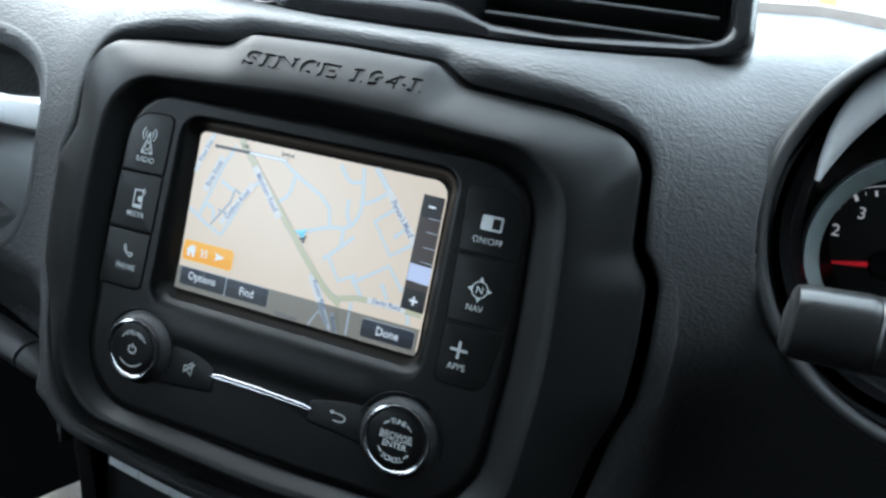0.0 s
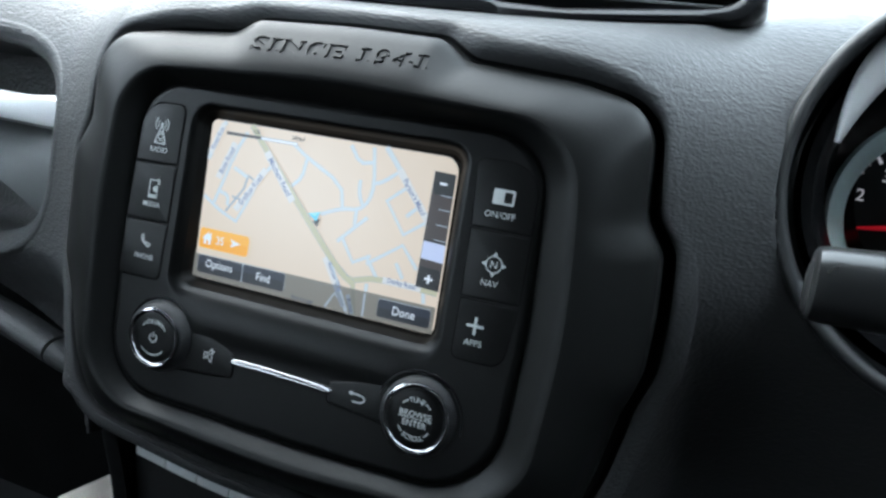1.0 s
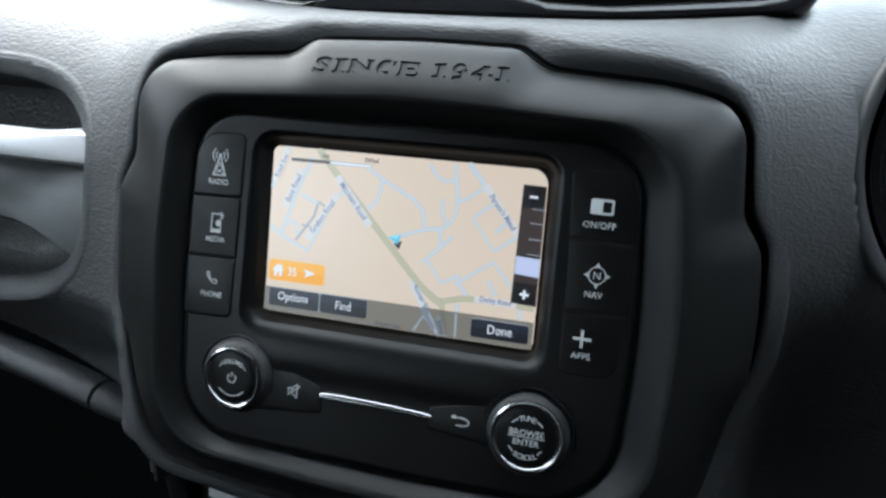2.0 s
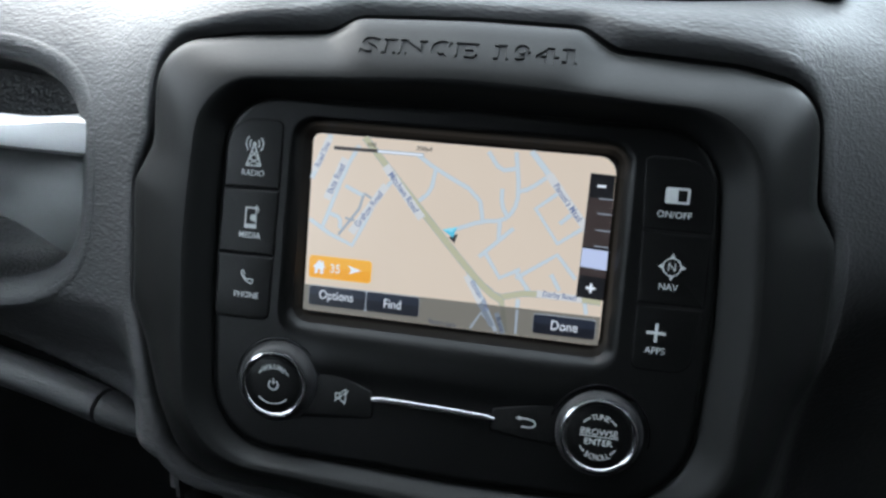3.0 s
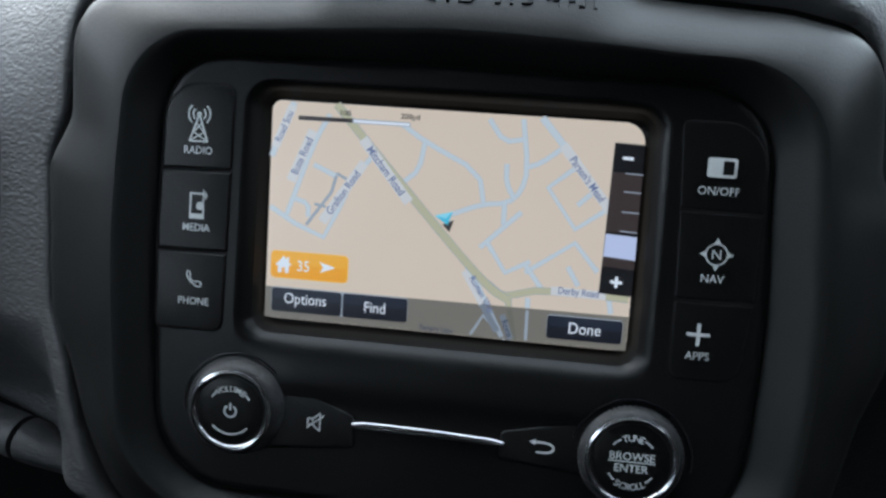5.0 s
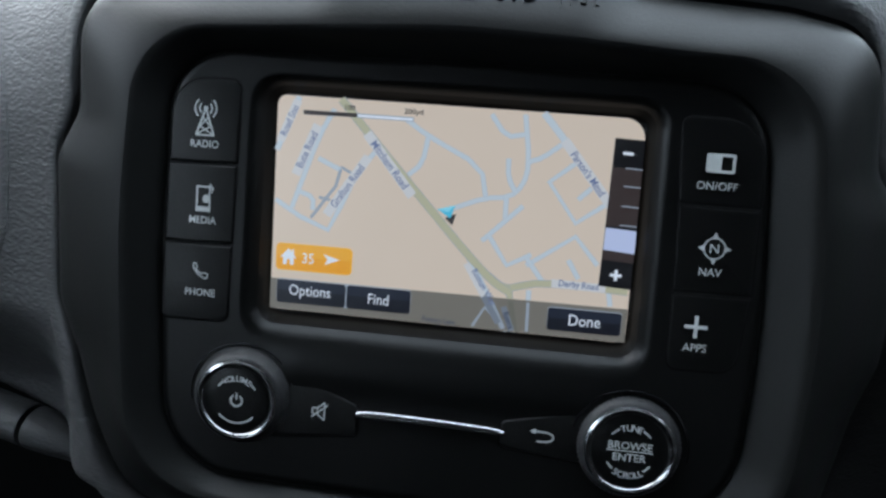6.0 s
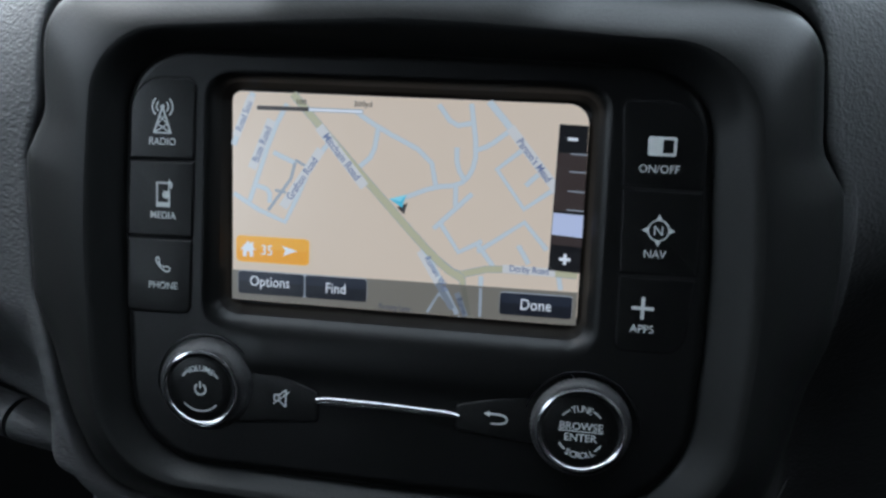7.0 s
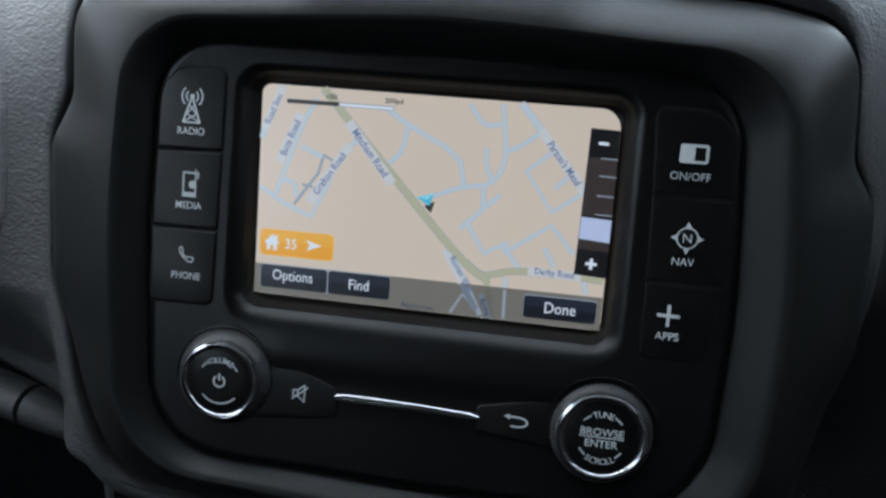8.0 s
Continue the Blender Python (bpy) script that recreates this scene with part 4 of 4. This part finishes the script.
    road([(12.5, -16.2), (18.0, -20.2), (23.5, -18.6), (28.4, -17.3), (44.7, -17.4), (54.4, -17.8)], 1.9, S_MAIN, "map_main_road")
    road([(-34.9, 32.8), (-28.2, 25.4), (-17.3, 13.9), (-6.4, 2.4), (6.3, -10.8), (14.5, -18.4), (19.6, -21.0)], 2.2, S_MAIN, "map_main_road")

    def label(text, size, x, z, turn, width=0.85):
        add("label_halo", ribbon([(x - len(text) * size * 0.40 * math.cos(radians(turn)), z - len(text) * size * 0.40 * math.sin(radians(turn))), (x + len(text) * size * 0.40 * math.cos(radians(turn)), z + len(text) * size * 0.40 * math.sin(radians(turn)))], size * 1.25, lift()), S_HALO)
        add("map_label", words(text, size, x, lift(), z, turn, width, bold=0.012), S_INK)

    label("Mitcham Road", 2.4, -19.2, 14.4, -50)
    label("Grafton Road", 2.3, -31.8, 7.0, 57, 0.85)
    label("Bute Road", 2.3, -44.8, 17.0, 68, 0.85)
    label("Road Sou", 2.1, -50.6, 25.4, 68, 0.85)
    label("Derby Road", 2.0, 39.9, -17.2, -1, 0.85)
    label("Parson's Mead", 2.3, 39.6, 16.2, -50, 0.8)
    # lower band
    add("menu_band", flat([(-54.4, -32.7), (55.0, -33.1), (54.9, -22.9), (-54.4, -23.2)], lift()), S_BAND)
    band_y = lift()
    add("map_road", ribbon([(14.3, -24.4), (18.6, -32.4)], 1.5, band_y), S_PATH)
    add("map_road", ribbon([(20.2, -23.6), (22.2, -32.6)], 1.5, band_y - 0.002), S_DIM)
    add("map_road", ribbon([(9.2, -32.4), (12.6, -26.3), (16.6, -30.1)], 0.9, band_y - 0.004), S_PATH)
    add("map_road", ribbon([(25.5, -23.6), (25.7, -32.6)], 0.9, band_y - 0.006), S_PATH)
    lift()
    add("map_label", words("Factory Lane", 1.7, -1.2, lift(), -32.0, -2, 0.8, bold=0.012), S_INKDIM)
    add("label_halo", ribbon([(6.0, -13.4), (12.0, -22.9)], 1.9, lift()), S_HALO)
    add("label_halo", ribbon([(12.0, -22.9), (17.0, -30.8)], 1.9, lift()), S_HALODIM)
    add("label_halo", ribbon([(18.2, -25.6), (21.2, -32.8)], 1.8, lift()), S_HALODIM)
    add("map_label", words("Roman Way", 2.0, 11.6, lift(), -20.2, -56, 0.85, bold=0.012), S_INK)
    add("map_label", words("Roma", 1.9, 20.0, lift(), -29.6, -66, 0.85, bold=0.012), S_INKDIM)

    def button(x0, z0, x1, z1, name, r=1.0):
        add(name, flat(rect(x0, z0, x1, z1, r), lift()), S_BTN)
        add("button_sheen", flat(rect(x0 + 0.3, z1 - 3.2, x1 - 0.3, z1 - 0.3, 0.8), lift()), S_BTN2)

    add("button_rim", flat(rect(-52.4, -30.6, -10.1, -23.1, 1.2), lift()), S_PATH)
    add("button_rim", flat(rect(31.5, -31.2, 53.6, -24.1, 1.2), lift()), S_PATH)
    button(-52.3, -30.7, -30.5, -23.4, "options_button")
    button(-30.1, -30.7, -10.2, -23.4, "find_button")
    button(31.6, -31.3, 53.5, -24.4, "done_button")
    t = lift()
    add("button_text", words("Options", 3.3, -41.8, t, -26.9, 0, 0.86, bold=0.004), S_WHITE)
    add("button_text", words("Find", 3.3, -20.2, t, -27.0, 0, 0.86, bold=0.004), S_WHITE)
    add("button_text", words("Done", 3.4, 42.6, t, -27.7, 0, 0.88, bold=0.004), S_WHITE)
    # home key
    add("home_button_rim", flat(rect(-53.0, -20.4, -28.9, -11.9, 1.5), lift()), S_ORANGE2)
    add("home_button", flat(rect(-52.7, -20.1, -29.2, -12.3, 1.3), lift()), S_ORANGE)
    add("button_sheen", flat(rect(-52.5, -16.0, -29.4, -12.5, 1.1), lift()), S_ORANGE3)
    t = lift()
    bm = flat([(-51.6, -16.4), (-49.0, -13.5), (-48.0, -14.6), (-48.0, -13.8), (-47.3, -13.8), (-47.3, -15.4), (-46.4, -16.4)], t)
    flat([(-50.7, -16.2), (-50.7, -18.6), (-47.3, -18.6), (-47.3, -16.2)], t, bm)
    add("house_icon", bm, S_WHITE)
    add("house_door", flat([(-49.5, -18.6), (-48.5, -18.6), (-48.5, -17.0), (-49.5, -17.0)], lift()), S_ORANGE)
    add("button_text", words("35", 3.2, -42.8, t, -16.2, 0, 0.9, bold=0.006), S_WHITE)
    add("arrow_icon", flat([(-38.0, -14.4), (-32.8, -15.9), (-37.6, -17.8), (-36.7, -16.0)], t), S_WHITE)
    # car arrow
    add("arrow_shade", flat([(-1.4, -0.2), (1.9, 1.4), (0.9, -2.2)], lift()), S_BLACK)
    add("car_arrow", flat([(-3.9, 2.3), (1.5, 3.9), (0.2, -0.2)], lift()), S_CYAN)
    add("car_arrow_face", flat([(-3.9, 2.3), (1.5, 3.9), (-0.4, 1.7)], lift()), S_CYAN2)
    # scale bar
    add("scale_bar", flat([(-46.2, 27.5), (-29.9, 27.7), (-29.9, 28.9), (-46.2, 28.8)], lift()), S_BLACK)
    add("scale_bar_frame", flat([(-29.9, 27.6), (-12.7, 27.6), (-12.7, 28.9), (-29.9, 28.9)], lift()), S_PATH)
    add("scale_bar_light", flat([(-29.6, 27.85), (-13.0, 27.85), (-13.0, 28.6), (-29.6, 28.6)], lift()), S_WHITE)
    t = lift()
    add("scale_text", words("100", 1.5, -32.2, t, 30.4, 0, 1.1, bold=0.02), S_BLACK)
    add("scale_text", words("200yd", 1.5, -12.8, t, 30.3, 0, 1.1, bold=0.02), S_BLACK)
    # zoom column
    add("zoom_column", flat([(45.7, -16.5), (55.1, -16.9), (54.7, 26.9), (46.3, 27.1)], lift()), S_ZOOMB)
    add("zoom_range", flat([(46.1, 1.6), (54.95, 1.6), (54.8, 18.4), (46.3, 18.8)], lift()), S_ZOOM)
    t = lift()
    for z in (18.6, 13.4, 7.6, 2.0):
        add("zoom_mark", ribbon([(50.0, z), (54.9, z - 0.15)], 0.35, t), S_PATH)
    add("zoom_level", flat([(46.0, -5.6), (55.1, -6.2), (55.0, 0.6), (46.1, 1.0)], lift()), S_LILAC)
    add("zoom_shade", flat([(46.0, -8.6), (55.1, -9.0), (55.1, -6.3), (46.0, -5.7)], lift()), S_ZOOM)
    t = lift()
    add("minus_sign", ribbon([(48.9, 22.9), (51.9, 22.8)], 0.9, t), S_WHITE)
    bm = ribbon([(48.7, -12.9), (52.1, -13.0)], 0.95, t)
    ribbon([(50.4, -11.3), (50.4, -14.6)], 0.95, t - 0.004, bm)
    add("plus_sign", bm, S_WHITE)


display_panel()


# ---- centre air vents on the dashboard top ----
def centre_vents():
    ob = thing("centre_air_vents", (0, 100, 110), "black twin air vents in a low hooded pod on the dashboard", "air vent")
    outer = rounded([(-147, 104.5, 9), (-112, 98.6, 40), (-60, 94.6, 80), (10, 95.6, 200), (100, 100.5, 200), (141, 104.2, 6), (147.5, 112.5, 7), (140, 175, 30), (0, 186, 300), (-140, 175, 30)], 8)
    hole = rounded([(-139, 110.6, 8), (-112, 105.4, 30), (-78, 101.6, 24), (-50, 111.8, 26), (-20, 114.6, 40), (12, 114.6, 40), (33, 106.4, 26), (62, 105.2, 40), (128, 110.8, 10), (136.5, 114.5, 8), (130, 168, 24), (0, 178, 300), (-130, 168, 24)], 8)
    n = 300
    hub = (0.0, 140.0)
    levels = [(0.0, 110), (0.0, 86), (0.05, 82), (0.22, 78.6), (0.5, 77.6), (0.78, 78.4), (0.95, 81), (1.0, 85), (1.0, 128)]
    rings = [[] for _ in levels]
    for i in range(n):
        a = 2 * math.pi * i / n
        ro, ri = reach(outer, a, hub), reach(hole, a, hub)
        for k, (f, y) in enumerate(levels):
            r = ro + (ri - ro) * f
            z = hub[1] + r * math.sin(a)
            rings[k].append((hub[0] + r * math.cos(a), y + 0.22 * (z - 105), z))
    bm = bmesh.new()
    loft(bm, rings, cap_last=True)
    bmesh.ops.recalc_face_normals(bm, faces=bm.faces)
    part("vent_surround", bm, GLOSS, ob, "black gloss surround with a raised middle")
    part("divider", block(-40, 24, 90, 128, 100, 172, 5), BLACK, ob)
    for x0, x1 in ((-134, -42), (26, 131)):
        for k in range(5):
            z = 112 + 11 * k
            s = block(x0, x1, -9, 9, -0.9, 0.9, 0.6, 2)
            m = Matrix.Translation((0, 103 + 0.2 * 11 * k, z)) @ Matrix.Rotation(radians(-12), 4, "X")
            for v in s.verts:
                v.co = m @ v.co
            part("slat", s, HARD, ob)
    return ob


centre_vents()


# ---- passenger grab handle ----
def grab_handle():
    ob = thing("grab_handle", (-240, 45, 5), "silver-faced grab handle in a hollow of the dashboard", "grab handle")
    n = 40
    rings = []
    for i in range(n + 1):
        f = i / n
        x = -367 + 208.0 * f
        bow = 7.0 * ((x + 262) / 100.0) ** 2
        y = 22 + bow
        zc = 21.3 - 1.2 * ((x + 262) / 100) ** 2 + 0.6
        h = 5.6
        up = 4.5 * step(x, -201, -161)
        rings.append([(x, y, zc + h + up), (x, y - 2.6, zc + h * 0.72 + up), (x, y - 3.6, zc + up * 0.4), (x, y - 2.6, zc - h * 0.75), (x, y, zc - h), (x, y + 20, zc - h - 1), (x, y + 24, zc), (x, y + 20, zc + h + 3 + up)])
    bm = bmesh.new()
    loft(bm, rings, True, True)
    bmesh.ops.recalc_face_normals(bm, faces=bm.faces)
    part("bar", bm, SILVER, ob, "silver painted grip bar")
    rings = []
    for i in range(n + 1):
        x = -367 + 208.0 * i / n
        u = (x + 262) / 100.0
        low = -20 - 14 * step(abs(u), 0.55, 1.0) + 8 * (1 - abs(u))
        y = 27 + 7 * u * u
        hollow = 7.0 * math.exp(-((x + 196) / 26) ** 2)
        rings.append([(x, y + 2, 16), (x, y + 5, 12), (x, y + 3 + hollow * 0.5, 9), (x, y - 1 + hollow, 2), (x, y - 2 + hollow, -5), (x, y - 0.5 + hollow * 0.6, low + 10), (x, y + 4, low + 3), (x, y + 12, low), (x, y + 26, low + 4), (x, y + 28, 14)])
    bm = bmesh.new()
    loft(bm, rings, True, True)
    bmesh.ops.recalc_face_normals(bm, faces=bm.faces)
    part("grip", bm, GRIP, ob, "dark grey moulded underside")
    return ob


grab_handle()


# ---- instruments ----
def instruments():
    ob = thing("instrument_cluster", (240, 120, 40), "black round instrument with red needle behind a padded hood", "instrument cluster")
    n = 120
    rings = []
    for k in range(13):
        b = math.pi * (1.25 - 1.5 * k / 12)
        ring = []
        for i in range(n):
            a = 2 * math.pi * i / n
            r = 79.0 + 3.2 * math.cos(b)
            x, z = DIAL_MID[0] + r * math.cos(a), DIAL_MID[1] + r * math.sin(a)
            y = 60 - 4 * math.sin(b) + 0.10 * (z - 42)
            ring.append((x, y, z))
        rings.append(ring)
    bm = bmesh.new()
    loft(bm, rings)
    bmesh.ops.recalc_face_normals(bm, faces=bm.faces)
    part("hood_rim", bm, HARD, ob, "padded black hood rim")
    bm = lathe([(75.5, 62), (75, 90), (72, 132)], *DIAL_MID, 120, caps=False)
    part("hood_lining", bm, BLACK, ob)
    bm = lathe([(72.5, 84), (70, 78), (66, 78.5), (62.5, 84), (58, 108), (46, 122)], *DIAL_MID, 120, caps=False)
    part("bezel", bm, GLOSS, ob, "glossy black inner bezel")
    rings = []
    line = smooth_line([(181.5, 62), (184, 75), (189, 89), (197.5, 102), (210, 113), (230, 120)], 3)
    for i, (x, z) in enumerate(line):
        f = i / (len(line) - 1)
        w = 1.2 + 6.0 * step(f, 0.0, 0.55)
        d = (Vector(line[min(i + 1, len(line) - 1)]) - Vector(line[max(i - 1, 0)])).normalized()
        nx, nz = -d.y, d.x
        rings.append([(x + nx * w * math.cos(b), 68 - 2.5 * math.sin(b), z + nz * w * math.cos(b)) for b in [2 * math.pi * k / 14 for k in range(14)]])
    bm = bmesh.new()
    loft(bm, rings, True, True)
    bmesh.ops.recalc_face_normals(bm, faces=bm.faces)
    part("bezel_trim", bm, SILVER, ob, "curved silver trim strip")
    part("dial_face", lathe([(48, 128), (48, 126), (0.01, 126)], 228, 38, 96), DIAL, ob)
    part("dial_ring", lathe([(44.5, 106), (44.0, 100.5), (43.2, 99.6), (36.4, 111.0), (35.6, 114), (36.5, 120)], 229.5, 39.5, 96, caps=False), DIALRING, ob, "pale ring round the dial")
    cx, cz = 222.0, 34.5
    part("dial_rim_line", ribbon(arc(cx, cz, 35.2, 215, -35, 90), 0.4, 125.7), DIALINK, ob, smooth=False)
    for k in range(9):
        a = 213 - 30.2 * k
        part("tick", ribbon([arc(cx, cz, 30.6, a, a + 1, 1)[0], arc(cx, cz, 34.0, a, a + 1, 1)[0]], 1.5, 125.6), DIALINK, ob, smooth=False)
        if k < 8:
            for b, r0, w in ((7.5, 32.0, 0.5), (15, 30.8, 1.2), (22.5, 32.0, 0.5)):
                part("tick", ribbon([arc(cx, cz, r0, a - b, a - b + 1, 1)[0], arc(cx, cz, 33.4, a - b, a - b + 1, 1)[0]], w, 125.6), DIALINK, ob, smooth=False)
        d = arc(cx, cz, 24.8, a, a + 1, 1)[0]
        part("numeral", words(str(k), 5.3, d[0], 125.6, d[1], bold=0.004), DIALINK, ob, smooth=False)
    tip, tail = arc(cx, cz, 24.6, 188.5, 189, 1)[0], (cx, cz)
    bm = bmesh.new()
    d = (Vector(tip) - Vector(tail)).normalized()
    nn = Vector((-d.y, d.x))
    rings = []
    for f, hw in ((0, 1.4), (0.55, 1.0), (1, 0.35)):
        c = Vector(tail).lerp(Vector(tip), f)
        rings.append([(c.x + nn.x * hw, 124.0, c.y + nn.y * hw), (c.x, 123.2, c.y), (c.x - nn.x * hw, 124.0, c.y - nn.y * hw), (c.x, 124.4, c.y)])
    loft(bm, rings, True, True)
    bmesh.ops.recalc_face_normals(bm, faces=bm.faces)
    part("needle", bm, NEEDLE, ob, "red needle")
    part("needle_hub", lathe([(6.5, 126), (6.5, 122.5), (5.4, 121), (0.01, 120.6)], cx, cz, 48), GLOSS, ob)


instruments()


def stalk():
    ob = thing("steering_column_stalk", (215, 18, 12), "black lever beside the steering column with a grey end cap", "stalk")

    def bar(sections, mat, name, label=""):
        rings = []
        for x, ry, rz, y, z in sections:
            ring = []
            for i in range(40):
                a = 2 * math.pi * i / 40
                c, s = math.cos(a), math.sin(a)
                e = (abs(c) ** 2.7 + abs(s) ** 2.7) ** (-1 / 2.7)
                ring.append((x + 2.5, y + ry * c * e, z + rz * s * e))
            rings.append(ring)
        bm = bmesh.new()
        loft(bm, rings, True, True)
        bmesh.ops.recalc_face_normals(bm, faces=bm.faces)
        return part(name, bm, mat, ob, label)

    bar([(174.4, 5, 5, 20, 9.5), (174.9, 7.5, 8.0, 20, 9.8), (176.2, 8.9, 9.6, 20, 10.3), (179, 9.2, 10.0, 20, 10.8)], HARD, "tip", "darker tip")
    bar([(175.6, 10.0, 10.8, 18, 11.4), (176.6, 12.2, 12.0, 18, 11.6), (180, 12.8, 12.6, 18, 11.8), (198, 13.2, 13.2, 19, 12.6), (200.4, 12.9, 12.9, 19, 12.7), (201.2, 12.2, 12.2, 19, 12.8)], LEVER, "end_cap", "dark grey end cap")
    bar([(200.8, 12.0, 12.0, 19, 12.8), (202.2, 13.0, 12.8, 19, 12.9), (240, 12.4, 12.0, 24, 14), (300, 10, 10, 36, 16)], LEVER, "lever")


stalk()


# ---- heating controls below the panel ----
def heater():
    ob = thing("heating_control_panel", (-30, 40, -140), "black heating control panel with a row of pale grey keys", "control panel")
    n = 40
    rows = []
    for z, y in ((-113, 8), (-117, 12), (-119.5, 22), (-121, 30), (-165, 40), (-168, 34), (-172, 32)):
        row = []
        for i in range(n + 1):
            x = -100 + 200 * i / n
            sag = -9.0 * (1 - ((x - 5) / 105) ** 2)
            row.append((x, y, z + sag + 8.0))
        rows.append(row)
    bm = bmesh.new()
    loft(bm, rows, closed=False)
    bmesh.ops.recalc_face_normals(bm, faces=bm.faces)
    part("panel_body", bm, HARD, ob)
    x, w = -83.0, 17.4
    for k in range(10):
        x1 = x + w - 0.6
        za, zb = (-118.4 - 6.8 * (1 - ((e - 5) / 88) ** 2) for e in (x, x1))
        pts = rounded([(x, za - 5.6, 0.5), (x1, zb - 5.6, 0.5), (x1, zb, 0.5), (x, za, 0.5)], 3)
        part("grey_key", slab(pts, 35, 20, 0.5), GREYKEY, ob, "pale grey key")
        x += w
    return ob


heater()


def ledge():
    ob = thing("shelf_edge_trim", (-170, 40, -92), "dark grained rolled edge of the passenger shelf with a seam", "dashboard trim")
    for x0, x1 in ((-330, -158.2), (-156.2, -118)):
        rings = []
        for i in range(31):
            x = x0 + (x1 - x0) * i / 30
            zc = -87.5 - 0.185 * (x + 200) - 0.0010 * (x + 200) ** 2 * (1 if x > -200 else 0.2)
            yc = 44.0 - 0.02 * (x + 200)
            r = 7.5 - 3.5 * step(x, -160, -118)
            rings.append([(x, yc + 1.5 * r * math.cos(2 * math.pi * k / 20), zc + r * math.sin(2 * math.pi * k / 20)) for k in range(20)])
        bm = bmesh.new()
        loft(bm, rings, True, True)
        bmesh.ops.recalc_face_normals(bm, faces=bm.faces)
        part("rolled_edge", bm, SOFT, ob)


ledge()


def console_sides():
    """The two cheeks of the centre console below the frame."""
    for side, name in ((-1, "console_cheek_passenger_side"), (1, "console_cheek_driver_side")):
        rings = []
        for i in range(41):
            z = -50 - 5.5 * i
            xl = 119.0 - 9.0 * step(-z, 60, 150)
            yf = 19 + 20 * step(-z, 95, 190)
            pts = [(xl, 170), (xl, yf + 9)]
            pts += [(xl - 8 + 8 * math.cos(radians(b)), yf + 9 - 8 * math.sin(radians(b))) for b in (20, 40, 60, 80)]
            pts += [(xl - 14, yf + 1.0), (96, yf + 3), (94.5, yf + 6), (94.5, 170)]
            rings.append([(side * x, y, z) for x, y in pts])
        bm = bmesh.new()
        loft(bm, rings, True, True)
        bmesh.ops.recalc_face_normals(bm, faces=bm.faces)
        # cheeks and footwell back carry their shade as near-black colour
        structure(name, bm, BLACK, "centre console cheek coloured near-black for its shade", "trim")
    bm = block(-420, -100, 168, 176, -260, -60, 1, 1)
    structure("wall_footwell", bm, BLACK, "back of the passenger footwell, near-black in place of shade", "wall")


console_sides()


def footwell_card():
    bm = block(-156, -131, 50, 120, -190, -178, 2.5)
    ob = thing("seat_cushion_edge", (-143, 85, -190), "beige cloth edge low in the dark footwell", "cushion")
    part("cushion_edge", bm, BEIGE, ob)


footwell_card()
